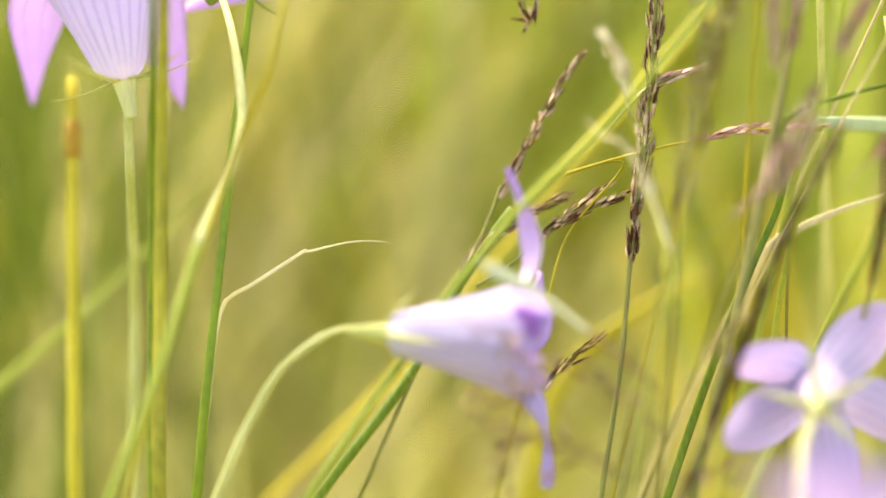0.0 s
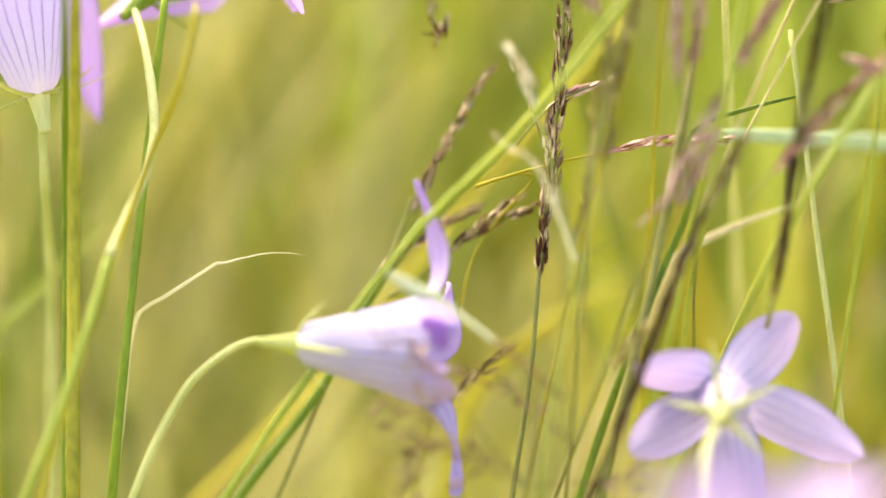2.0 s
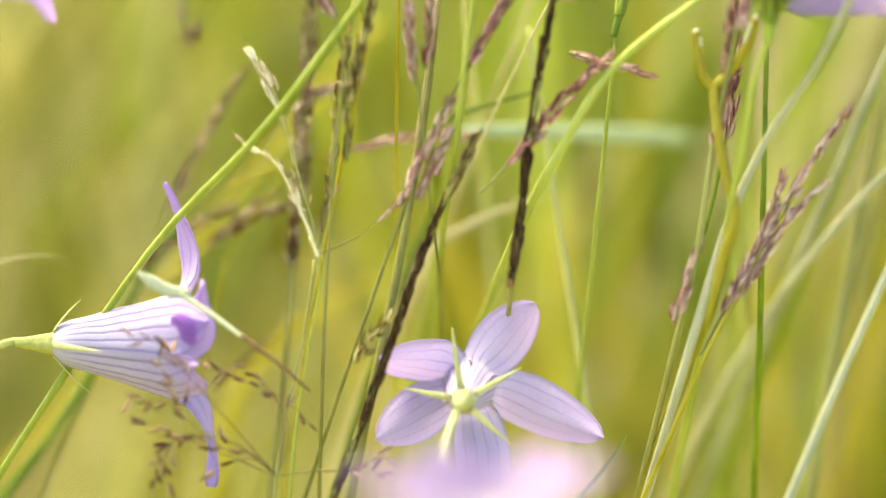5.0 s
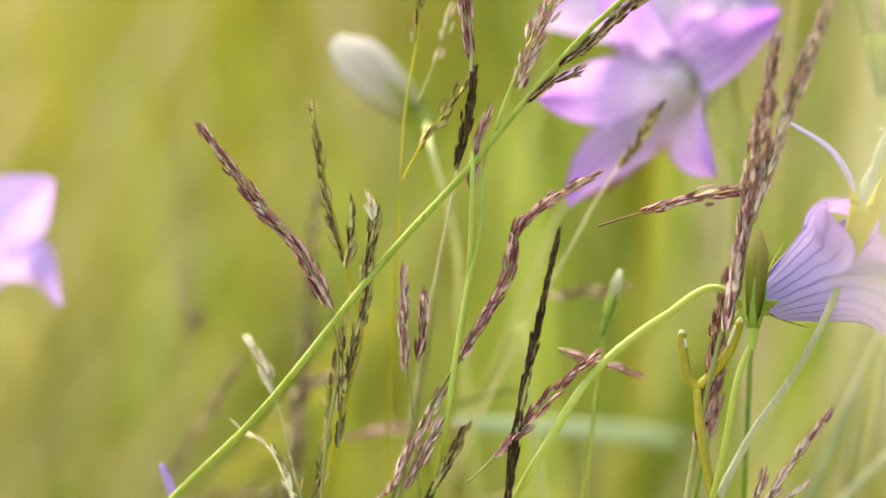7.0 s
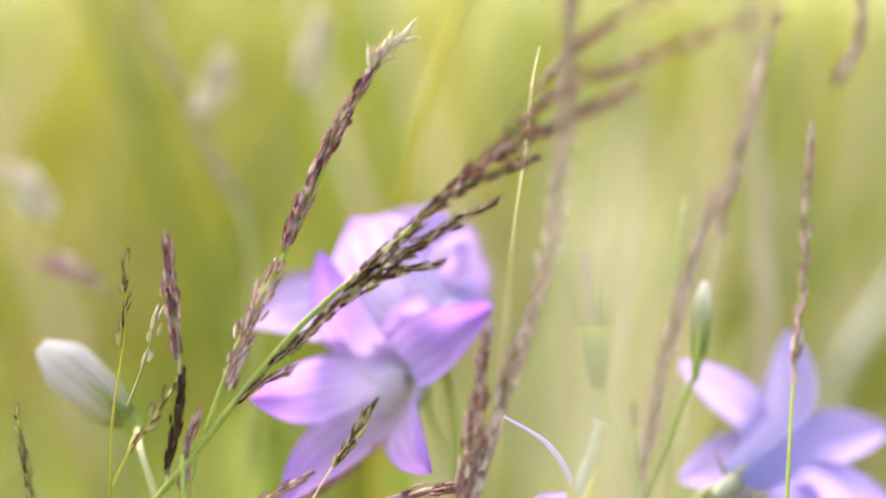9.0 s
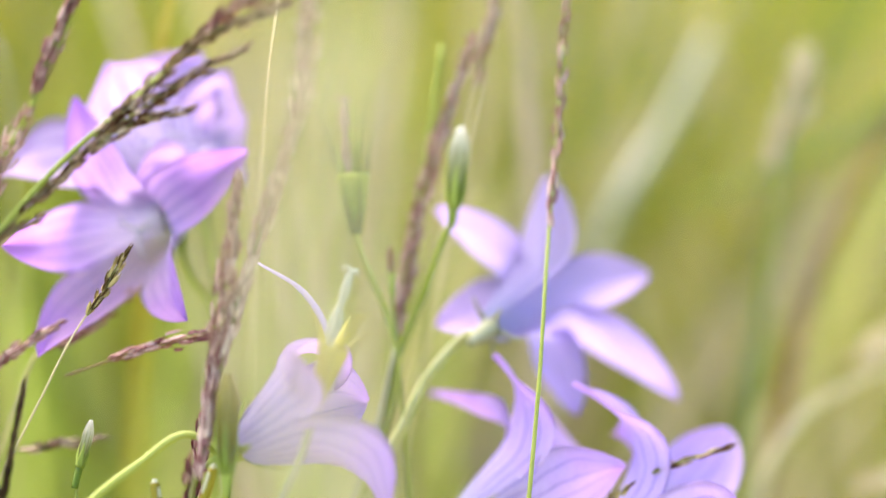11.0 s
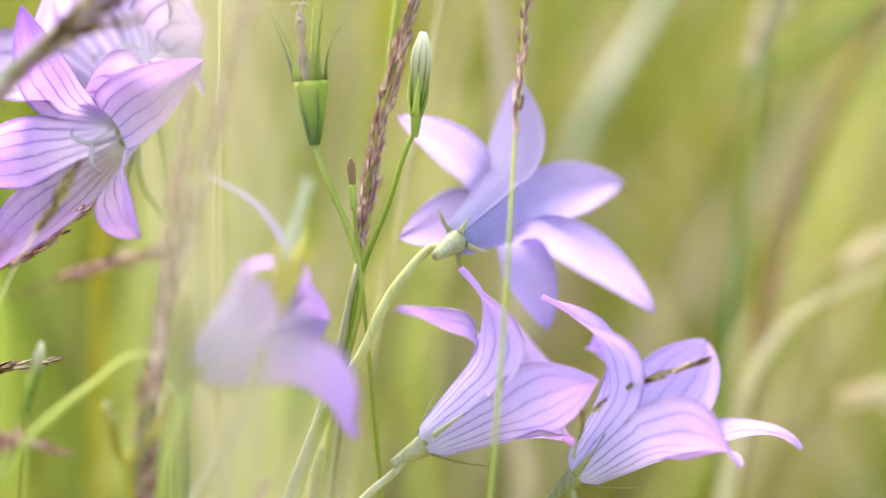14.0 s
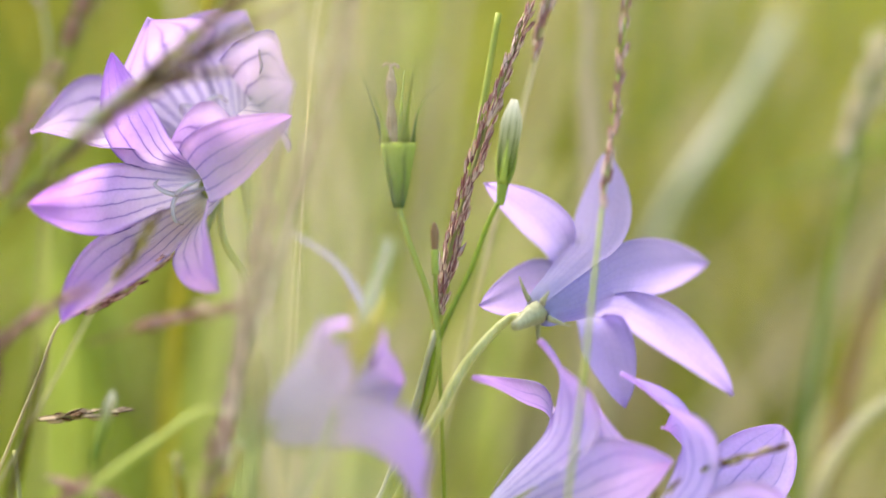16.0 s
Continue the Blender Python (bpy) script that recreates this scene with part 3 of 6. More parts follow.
def meadow_mat(name, stops):
    m, t, out = nodes_of(name)
    geo = t.nodes.new("ShaderNodeNewGeometry")
    patch = noise_tex(t, 2.6, 2)
    f = mathn(t, "ADD", mathn(t, "MULTIPLY", geo.outputs["Random Per Island"], 0.55), mathn(t, "MULTIPLY", mathn(t, "SUBTRACT", patch, 0.28), 1.0))
    c = ramp(t, f, stops)
    leafy(t, out, c, 0.6, 0.4, spec=0.06)
    return m


def tuft_mesh(verts, faces, rng, x, y, h, w, lean, n=4):
    """One curved blade of n segments, appended to the lists."""
    a = rng.uniform(0, 2 * math.pi)
    b = rng.uniform(0, 2 * math.pi)
    i0 = len(verts)
    for k in range(n + 1):
        s = k / n
        q = w * (1 - 0.9 * s) * 0.5
        cx = x + math.cos(b) * lean * h * s * s
        cy = y + math.sin(b) * lean * h * s * s
        cz = h * s * (1 - 0.25 * lean * s)
        verts.append((cx - math.cos(a) * q, cy - math.sin(a) * q, cz))
        verts.append((cx + math.cos(a) * q, cy + math.sin(a) * q, cz))
    for k in range(n):
        j = i0 + 2 * k
        faces.append((j, j + 1, j + 3, j + 2))


def stuff(name, label, category, verts, faces, mat):
    me = bpy.data.meshes.new(name)
    me.from_pydata(verts, [], faces)
    me.materials.append(mat)
    return tagged(new(name, me), label, category, kind="stuff")


def meadow():
    rng = random.Random(11)
    mat = meadow_mat("meadow_blades", [(0.15, (0.055, 0.095, 0.008)), (0.42, (0.15, 0.185, 0.018)), (0.62, (0.25, 0.26, 0.035)), (0.85, (0.37, 0.35, 0.10))])
    verts, faces = [], []
    for i in range(26000):
        y = 0.85 + 7.0 * rng.random() ** 2.2
        x = rng.uniform(-1, 1) * (0.14 + y * 0.42)
        tuft_mesh(verts, faces, rng, x, y, rng.uniform(0.12, 0.34) * (1 if y < 2 else 1.4), rng.uniform(0.002, 0.005) * (1 + 0.3 * y), rng.uniform(0.1, 0.9))
    # thinner growth on every side, with the trampled place where one stands left open
    for i in range(46000):
        d = 0.5 + 9.0 * rng.random() ** 1.3
        a = rng.uniform(0, 2 * math.pi)
        x, y = d * math.cos(a), d * math.sin(a)
        if y > 0.0 and abs(x) < 0.16 + y * 0.42:
            continue
        tuft_mesh(verts, faces, rng, x, y, rng.uniform(0.12, 0.36), rng.uniform(0.004, 0.008) * (1 + 0.3 * d), rng.uniform(0.1, 0.9), 3)
    stuff("meadow_grass", "yellow-green meadow grass with straw among it", "grass", verts, faces, mat)


TINTS = {
    "green": meadow_mat("tuft_green", [(0.2, (0.115, 0.19, 0.015)), (0.8, (0.28, 0.37, 0.04))]),
    "lime": meadow_mat("tuft_lime", [(0.2, (0.31, 0.35, 0.012)), (0.8, (0.54, 0.54, 0.03))]),
    "gold": meadow_mat("tuft_gold", [(0.2, (0.34, 0.28, 0.02)), (0.8, (0.58, 0.46, 0.08))]),
    "olive": meadow_mat("tuft_olive", [(0.2, (0.20, 0.195, 0.018)), (0.8, (0.40, 0.375, 0.06))]),
    "fresh": meadow_mat("tuft_fresh", [(0.2, (0.30, 0.39, 0.035)), (0.8, (0.49, 0.56, 0.12))]),
    "straw": meadow_mat("tuft_straw", [(0.2, (0.55, 0.48, 0.14)), (0.8, (0.79, 0.71, 0.32))]),
    "cream": meadow_mat("tuft_cream", [(0.2, (0.48, 0.45, 0.13)), (0.8, (0.72, 0.68, 0.28))]),
    "rosy": meadow_mat("tuft_rosy", [(0.2, (0.31, 0.24, 0.15)), (0.8, (0.52, 0.43, 0.29))]),
    # deep green with the shade among the grass already in the colour
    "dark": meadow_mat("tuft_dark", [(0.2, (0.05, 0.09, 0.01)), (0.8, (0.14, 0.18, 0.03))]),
}


def tuft(at, tint, lean=0.0, spread=0.02, count=16, width=0.003, rise=0.06, seed=0):
    """A clump of long blades and dry stalks that passes through a place, leaning along x."""
    at = Vector(at)
    rng = random.Random(seed * 13 + int(abs(at.x * 1000)))
    verts, faces = [], []
    for i in range(count):
        ox, oy = rng.gauss(0, spread), rng.gauss(0, spread * 0.8)
        top = at.z + rise * rng.uniform(0.3, 1.4)
        sl = lean + rng.gauss(0, 0.32)
        w = width * rng.uniform(0.6, 1.3)
        b = rng.gauss(0, 0.03)
        a = rng.uniform(-0.7, 0.7)
        i0 = len(verts)
        for k in range(6):
            s = k / 5
            z = -0.005 + top * s
            x = at.x + ox + (z - at.z) * sl * (0.5 + 0.5 * s) + b * s * s
            y = at.y + oy + 0.02 * math.sin(i) * s
            q = w * 0.5 * (1.0 - 0.75 * s ** 3)
            verts.append((x - q * math.cos(a), y - q * math.sin(a), z))
            verts.append((x + q * math.cos(a), y + q * math.sin(a), z))
        for k in range(5):
            j = i0 + 2 * k
            faces.append((j, j + 1, j + 3, j + 2))
    words = {"cream": "pale creamy-green tuft of fading grass", "fresh": "light fresh-green tuft of soft meadow grass", "green": "fresh green tuft of tall meadow grass", "lime": "bright lime-green tuft of meadow grass", "gold": "yellowing tuft of tall meadow grass",
             "straw": "bleached straw tuft of dry grass", "olive": "olive-brown tuft of ageing meadow grass", "rosy": "dusty rose tuft of dry flowering grass", "dark": "deep green tuft of grass with shade put into its colour"}
    return stuff("grass_tuft", words[tint], "grass", verts, faces, TINTS[tint])


ground_sheet()
meadow()

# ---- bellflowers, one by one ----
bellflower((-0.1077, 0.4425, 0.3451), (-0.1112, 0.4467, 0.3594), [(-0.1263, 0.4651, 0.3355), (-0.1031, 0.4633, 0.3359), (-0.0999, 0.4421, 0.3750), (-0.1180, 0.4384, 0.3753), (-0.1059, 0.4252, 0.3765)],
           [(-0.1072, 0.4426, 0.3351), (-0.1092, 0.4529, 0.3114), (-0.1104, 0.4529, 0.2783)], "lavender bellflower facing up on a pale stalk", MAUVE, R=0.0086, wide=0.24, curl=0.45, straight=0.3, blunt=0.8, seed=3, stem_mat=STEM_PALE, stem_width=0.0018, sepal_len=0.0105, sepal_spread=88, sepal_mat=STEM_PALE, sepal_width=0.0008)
bellflower((-0.0939, 0.4560, 0.3570), (-0.0873, 0.4627, 0.3628), [(-0.0702, 0.4478, 0.3563), (-0.0729, 0.4564, 0.3740), (-0.1032, 0.4604, 0.3504), (-0.0916, 0.4703, 0.3783), (-0.1018, 0.4611, 0.3690)],
           [(-0.0926, 0.4459, 0.3511), (-0.0901, 0.4367, 0.3413), (-0.0934, 0.4178, 0.3289), (-0.0985, 0.4064, 0.3110), (-0.1035, 0.4019, 0.2980)], "lavender bellflower high on a forked pale stalk", VIOLET, R=0.008, seed=4, stem_mat=STEM_PALE, stem_width=0.0014, pale_down_to=4)
bellflower((-0.0682, 0.4205, 0.3163), (-0.0522, 0.4218, 0.3155), [(-0.0525, 0.4287, 0.3375), (-0.0462, 0.4182, 0.2954), (-0.0471, 0.4119, 0.3158), (-0.0458, 0.4167, 0.3208), (-0.0487, 0.4345, 0.3211)],
           [(-0.0741, 0.4220, 0.3161), (-0.0823, 0.4217, 0.3110), (-0.0871, 0.4189, 0.3036), (-0.0913, 0.4176, 0.2939)], "pale lavender bellflower hanging sideways with curled lobe tips", LAVENDER, sepal_mat=STEM_PALE, R=0.0072, wide=0.1, curl=0.5, straight=0.9, seed=5, stem_mat=STEM_PALE, stem_width=0.0013, sepal_len=0.0075, sepal_spread=42, sepal_width=0.0005,
           crumpled=[(-0.0507, 0.4153, 0.3213), (-0.0483, 0.4124, 0.3214), (-0.0471, 0.4121, 0.3202)])
bellflower((-0.0103, 0.4130, 0.3104), (-0.0097, 0.4249, 0.3080), [(-0.0219, 0.4161, 0.3154), (-0.0004, 0.4269, 0.3200), (0.0092, 0.4198, 0.3022), (-0.0226, 0.4146, 0.3040), (-0.0066, 0.4116, 0.2915)],
           [(-0.0122, 0.4057, 0.3074), (-0.0127, 0.3982, 0.3036)], "open lavender bellflower with five spread petals and a pale calyx", LILAC, R=0.0036, wide=0.62, curl=0.45, sharp=5, blunt=0.5, straight=0.7, seed=6, stem_mat=STEM_PALE, stem_width=0.0014, sepal_len=0.0078, sepal_spread=72, sepal_mat=STEM_PALE, sepal_width=0.00045)
bellflower((-0.0035, 0.3323, 0.3190), (-0.0042, 0.3340, 0.3247), [(-0.0198, 0.3348, 0.3299), (0.0096, 0.3363, 0.3301), (-0.0118, 0.3455, 0.3293), (0.0023, 0.3463, 0.3295), (-0.0044, 0.3191, 0.3273)],
           [(-0.0048, 0.3303, 0.3128)], "pinkish lavender bellflower standing close up", PINKISH, R=0.007, wide=0.6, seed=7)
# the pair of violet flowers
bellflower((0.0252, 0.4700, 0.3893), (0.0201, 0.4620, 0.3890), [(0.0005, 0.4510, 0.3888), (0.0055, 0.4471, 0.3734), (0.0268, 0.4447, 0.3786), (0.0364, 0.4582, 0.4014), (0.0110, 0.4629, 0.4090)],
           [(0.0277, 0.4666, 0.3811), (0.0299, 0.4678, 0.3775), (0.0306, 0.4660, 0.3678), (0.0303, 0.4632, 0.3516)], "wide-open violet bellflower with dark veins and white stigma", ROSE, R=0.0058, wide=0.42, curl=0.45, sharp=2.6, blunt=0.72, straight=0.7, seed=8, sepal_len=0.006)
bellflower((0.0281, 0.4785, 0.3915), (0.0230, 0.4721, 0.4002), [(-0.0007, 0.4678, 0.3968), (0.0158, 0.4677, 0.4135), (0.0292, 0.4752, 0.4144), (0.0368, 0.4770, 0.4038), (0.0182, 0.4626, 0.3959)],
           [(0.0296, 0.4714, 0.3910), (0.0311, 0.4697, 0.3821), (0.0313, 0.4666, 0.3643)], "violet bellflower with striped petals behind another", STRIPED, R=0.0085, wide=0.6, curl=0.25, sharp=5, seed=9, sepal_len=0.006)
bellflower((0.0341, 0.4285, 0.3634), (0.0432, 0.4276, 0.3685), [(0.0417, 0.4192, 0.3792), (0.0524, 0.4380, 0.3678), (0.0554, 0.4218, 0.3549), (0.0488, 0.4483, 0.3693), (0.0526, 0.4404, 0.3576)],
           [(0.0272, 0.4288, 0.3654), (0.0197, 0.4277, 0.3614), (0.0107, 0.4257, 0.3543), (0.0025, 0.4228, 0.3418), (-0.0094, 0.4406, 0.3099), (-0.0151, 0.4495, 0.2922)], "pale blue-violet bellflower on an arching green stalk", BLUISH, R=0.0078, wide=0.3, curl=0.4, sharp=2.6, seed=10, stem_width=0.0014, sepal_len=0.007,
           folded=[(0.0466, 0.4322, 0.3709), (0.0472, 0.4351, 0.3761), (0.0434, 0.4373, 0.3838), (0.0370, 0.4378, 0.3880)])
bellflower((0.0714, 0.4526, 0.3754), (0.0786, 0.4612, 0.3783), [(0.0642, 0.4656, 0.3917), (0.0818, 0.4710, 0.3955), (0.0977, 0.4707, 0.3800), (0.1010, 0.4624, 0.3620), (0.0849, 0.4577, 0.3609), (0.0637, 0.4589, 0.3750)],
           [(0.0684, 0.4526, 0.3746), (0.0625, 0.4503, 0.3695), (0.0566, 0.4478, 0.3592), (0.0530, 0.4505, 0.3532), (0.0500, 0.4515, 0.3468), (0.0478, 0.4514, 0.3415)], "bluish bellflower with star-spread petals on a pale stalk", MISTY, R=0.0052, wide=0.5, curl=0.4, straight=0.65, sharp=3, blunt=0.6, seed=11, stem_mat=STEM_PALE, stem_width=0.0015, sepal_len=0.0036, sepal_spread=95, sepal_width=0.0005, sepal_mat=ASHEN, pale_down_to=5)
bellflower((0.0660, 0.4473, 0.3472), (0.0758, 0.4476, 0.3530), [(0.0634, 0.4628, 0.3638), (0.0715, 0.4475, 0.3725), (0.0895, 0.4382, 0.3576), (0.0873, 0.4475, 0.3464), (0.0808, 0.4648, 0.3597)],
           [(0.0629, 0.4471, 0.3448), (0.0582, 0.4467, 0.3407)], "violet bellflower in side view with upswept petals", VIOLET, R=0.0064, wide=0.5, curl=0.6, straight=1.1, sharp=2.8, seed=12, stem_mat=ASHEN, stem_width=0.0015, sepal_spread=38, sepal_len=0.009, sepal_width=0.0005, sepal_mat=ASHEN)
bellflower((0.0874, 0.4448, 0.3426), (0.0950, 0.4444, 0.3494), [(0.0829, 0.4471, 0.3680), (0.1079, 0.4565, 0.3589), (0.1194, 0.4439, 0.3456), (0.1086, 0.4317, 0.3465), (0.0906, 0.4596, 0.3578)],
           [(0.0864, 0.4445, 0.3404), (0.0852, 0.4435, 0.3349)], "violet bellflower beside its twin, petals curled outward", VIOLET, R=0.0064, wide=0.5, curl=0.8, straight=1.15, sharp=2.9, seed=13, stem_mat=ASHEN, sepal_mat=ASHEN, sepal_len=0.008, sepal_width=0.0005)
flower_bud((-0.0175, 0.4553, 0.3851), (-0.0302, 0.4569, 0.3958), [(-0.0149, 0.4456, 0.3821), (-0.0116, 0.4483, 0.3698), (-0.0106, 0.4554, 0.3545)], "white pleated flower bud, half closed", PALE, 0.0039, STEM_PALE, 0.0012)
flower_bud((0.0660, 0.4537, 0.3932), (0.0673, 0.4557, 0.4049), [(0.0644, 0.4529, 0.3885), (0.0619, 0.4519, 0.3814), (0.0578, 0.4505, 0.3720), (0.0554, 0.4515, 0.3596), (0.0500, 0.4523, 0.3446)], "slim green flower bud with a pale tip", BUD_GREEN, 0.0015, GREEN, 0.0009)
flower_bud((0.0568, 0.4528, 0.3833), (0.0566, 0.4536, 0.3876), [(0.0571, 0.4519, 0.3782), (0.0576, 0.4507, 0.3715)], "tiny brown-tipped bud in a stalk fork", BROWN, 0.0006, STEM, 0.0007, sepals=False)
flower_bud((0.0320, 0.4221, 0.3613), (0.0324, 0.4249, 0.3748), [(0.0307, 0.4211, 0.3566), (0.0286, 0.4207, 0.3453)], "fat green striped bud against a grass ear", BUD_DARK, 0.0016, STEM, 0.0011)
flower_bud((0.0116, 0.4351, 0.3596), (0.0133, 0.4365, 0.3661), [(0.0111, 0.4342, 0.3556), (0.0107, 0.4335, 0.3520)], "pale pointed bud on a short stalk", BUD_GREEN, 0.0008, STEM, 0.0007)
seed_capsule((0.0516, 0.4541, 0.3894), (0.0512, 0.4557, 0.3983), [(0.0532, 0.4531, 0.3846), (0.0558, 0.4518, 0.3783), (0.0576, 0.4505, 0.3716), (0.0553, 0.4515, 0.3588), (0.0499, 0.4514, 0.3449)], "green ribbed seed capsule with long thin sepals", 0.0025, 0.0125)
seed_capsule((0.0443, 0.4206, 0.3706), (0.0469, 0.4223, 0.3787), [(0.0436, 0.4200, 0.3683), (0.0385, 0.4213, 0.3559), (0.0319, 0.4247, 0.3443), (0.0274, 0.4229, 0.3349), (0.0226, 0.4183, 0.3208), (0.0203, 0.4178, 0.3126)], "yellow-green seed capsule with a withered pale corolla", 0.0022, 0.006, green=YELLOW, stem_width=0.0014, stem_mat=ASHEN)

culm([(0.0573, 0.4507, 0.3728), (0.0557, 0.4512, 0.3660), (0.0540, 0.4516, 0.3588), (0.0514, 0.4516, 0.3510), (0.0482, 0.4512, 0.3430)], 0.0017, ASHEN, "pale grey-green main stem under forked bud stalks", 0.6)

# ---- stems and blades of the first stretch ----
culm([(-0.0987, 0.4284, 0.3645), (-0.1000, 0.4302, 0.3435), (-0.1004, 0.4270, 0.3201), (-0.1002, 0.4202, 0.2917)], 0.0022, MOTTLED, "yellowing upright grass stem")
culm([(-0.1002, 0.4283, 0.3645), (-0.1017, 0.4319, 0.3430), (-0.1021, 0.4297, 0.3192), (-0.1014, 0.4210, 0.2913)], 0.0012, GREEN, "dark green grass stem beside a yellow one")
culm([(-0.1201, 0.4659, 0.3396), (-0.1192, 0.4567, 0.3099), (-0.1181, 0.4472, 0.2793)], 0.0023, YELLOW, "yellow upright stem with a rust-brown joint", nodes=(0.16,))
culm([(-0.0899, 0.4485, 0.3588), (-0.0930, 0.4382, 0.3268), (-0.0961, 0.4260, 0.2887)], 0.0016, GREEN, "dark green straight grass stem")
culm([(-0.0820, 0.4272, 0.3621), (-0.0840, 0.4238, 0.3519), (-0.0883, 0.4266, 0.3420), (-0.0944, 0.4137, 0.3230), (-0.0979, 0.4065, 0.3110)], 0.0011, YELLOW, "yellowish side stem in a fork")
blade([(-0.1001, 0.4781, 0.3219), (-0.1114, 0.4733, 0.3103), (-0.1231, 0.4688, 0.2994), (-0.1361, 0.4691, 0.2877), (-0.1543, 0.4670, 0.2699)], 0.0016, STEM, "pale slanting grass blade")
blade([(-0.0689, 0.4394, 0.3230), (-0.0738, 0.4390, 0.3235), (-0.0800, 0.4380, 0.3224), (-0.0812, 0.4379, 0.3221), (-0.0818, 0.4378, 0.3222), (-0.0826, 0.4376, 0.3217), (-0.0895, 0.4357, 0.3174), (-0.0932, 0.4375, 0.3146), (-0.0947, 0.4380, 0.3099), (-0.0955, 0.4351, 0.3007), (-0.0968, 0.4308, 0.2876)], 0.0006, BLEACHED, "dry pale wisp of grass bent over")
culm([(-0.0262, 0.5025, 0.3431), (-0.0483, 0.4926, 0.3185), (-0.0721, 0.4815, 0.2905), (-0.0926, 0.4731, 0.2701), (-0.1054, 0.4679, 0.2573)], 0.0019, OCHRE, "slanting yellow-olive grass stem")
culm([(-0.0537, 0.4520, 0.3248), (-0.0602, 0.4484, 0.3155), (-0.0671, 0.4438, 0.3030), (-0.0807, 0.4369, 0.2850)], 0.0017, GREEN, "slanting dark green grass stem")
blade([(-0.0006, 0.4482, 0.3452), (-0.0069, 0.4473, 0.3437), (-0.0151, 0.4475, 0.3400), (-0.0152, 0.4500, 0.3290), (-0.0195, 0.4471, 0.3180), (-0.0262, 0.4408, 0.3003), (-0.0307, 0.4360, 0.2865)], 0.0012, GREEN, "short green blade folded along its rib", tip=0.3)
blade([(-0.0114, 0.4576, 0.3370), (-0.0028, 0.4638, 0.3352), (0.0064, 0.4700, 0.3332), (0.0178, 0.4810, 0.3295), (0.0264, 0.5245, 0.3163), (0.0338, 0.5908, 0.2919)], 0.0033, MINT, "mint-green blade lying across", tip=0.5, base=0.12, neck=0.18, fade=0.12)
culm([(-0.0014, 0.4558, 0.3531), (0.0021, 0.4491, 0.3307), (0.0070, 0.4419, 0.2996)], 0.0010, STEM_PALE, "pale thin stem leaning over")
culm([(-0.0141, 0.4418, 0.3609), (-0.0161, 0.4366, 0.3445), (-0.0197, 0.4304, 0.3252), (-0.0247, 0.4233, 0.3028)], 0.0014, OLIVE, "thin olive meadow grass stem")
blade([(0.0015, 0.4583, 0.3268), (-0.0092, 0.4566, 0.3232), (-0.0165, 0.4550, 0.3193), (-0.0199, 0.4576, 0.3114)], 0.0020, STRAW, "pale straw blade bent aside")
blade([(-0.0254, 0.4867, 0.3047), (-0.0368, 0.4842, 0.2988), (-0.0489, 0.4799, 0.2869), (-0.0522, 0.4755, 0.2733)], 0.0040, YELLOW, "broad yellow blade of grass")
leaf = thing("withered_leaf", (-0.0483, 0.4132, 0.3258), "withered cream leaf hooked over a petal, brown at its tip", "leaf")
bm = bmesh.new()
sweep(bm, spline([(-0.0549, 0.4138, 0.3288), (-0.0530, 0.4136, 0.3276), (-0.0507, 0.4134, 0.3264), (-0.0477, 0.4130, 0.3262)], 24), lambda s: 0.0009 * min(1, 0.3 + s * 2) * (1.05 - 0.55 * max(0, s - 0.6) / 0.4), sides=8, flat=0.22, wobble=0.35)
part("blade", bm, STEM_GREY, leaf, "pale grey-green shrivelled blade")
bm = bmesh.new()
sweep(bm, spline([(-0.0490, 0.4132, 0.3262), (-0.0470, 0.4129, 0.3247), (-0.0439, 0.4125, 0.3226), (-0.0404, 0.4118, 0.3200)], 24), lambda s: 0.00042 * (1.1 - 0.4 * s), sides=7, flat=0.6, wobble=0.3)
part("stalk", bm, CREAM, leaf, "thin cream stalk")
bm = bmesh.new()
sweep(bm, spline([(-0.0408, 0.4119, 0.3204), (-0.0360, 0.4110, 0.3169), (-0.0312, 0.4109, 0.3124)], 20), lambda s: 0.00036 * (1.1 - 0.6 * s), sides=6, flat=0.4, wobble=0.3)
part("tip", bm, BROWN, leaf, "brown shrivelled tip")
blade([(0.0124, 0.4129, 0.3050), (0.0091, 0.4114, 0.3005), (0.0043, 0.4095, 0.2952)], 0.0014, GREEN, "fresh green blade with pointed tip")

# ---- grasses in flower ----
grass([(-0.0333, 0.4546, 0.3605), (-0.0341, 0.4495, 0.3445), (-0.0352, 0.4451, 0.3308), (-0.0363, 0.4417, 0.3201), (-0.0370, 0.4382, 0.3095), (-0.0396, 0.4315, 0.2889)], "tall grass with a dark brown narrow ear", [
    ([(-0.0363, 0.4417, 0.3201), (-0.0352, 0.4451, 0.3308), (-0.0341, 0.4495, 0.3445), (-0.0333, 0.4546, 0.3605), (-0.0326, 0.4585, 0.3726)], CHAFF_BROWN, dict(step=0.00045, size=0.9, hug=0.0007)),
    ([(-0.0402, 0.4477, 0.3373), (-0.0340, 0.4493, 0.3437), (-0.0270, 0.4509, 0.3466)], CHAFF_PINK, dict(step=0.0007, start=0.4)),
    ([(-0.0352, 0.4449, 0.3300), (-0.0360, 0.4416, 0.3400), (-0.0398, 0.4423, 0.3502)], CHAFF_PALE, dict(step=0.0022, size=0.8)),
], OLIVE, 0.0008)
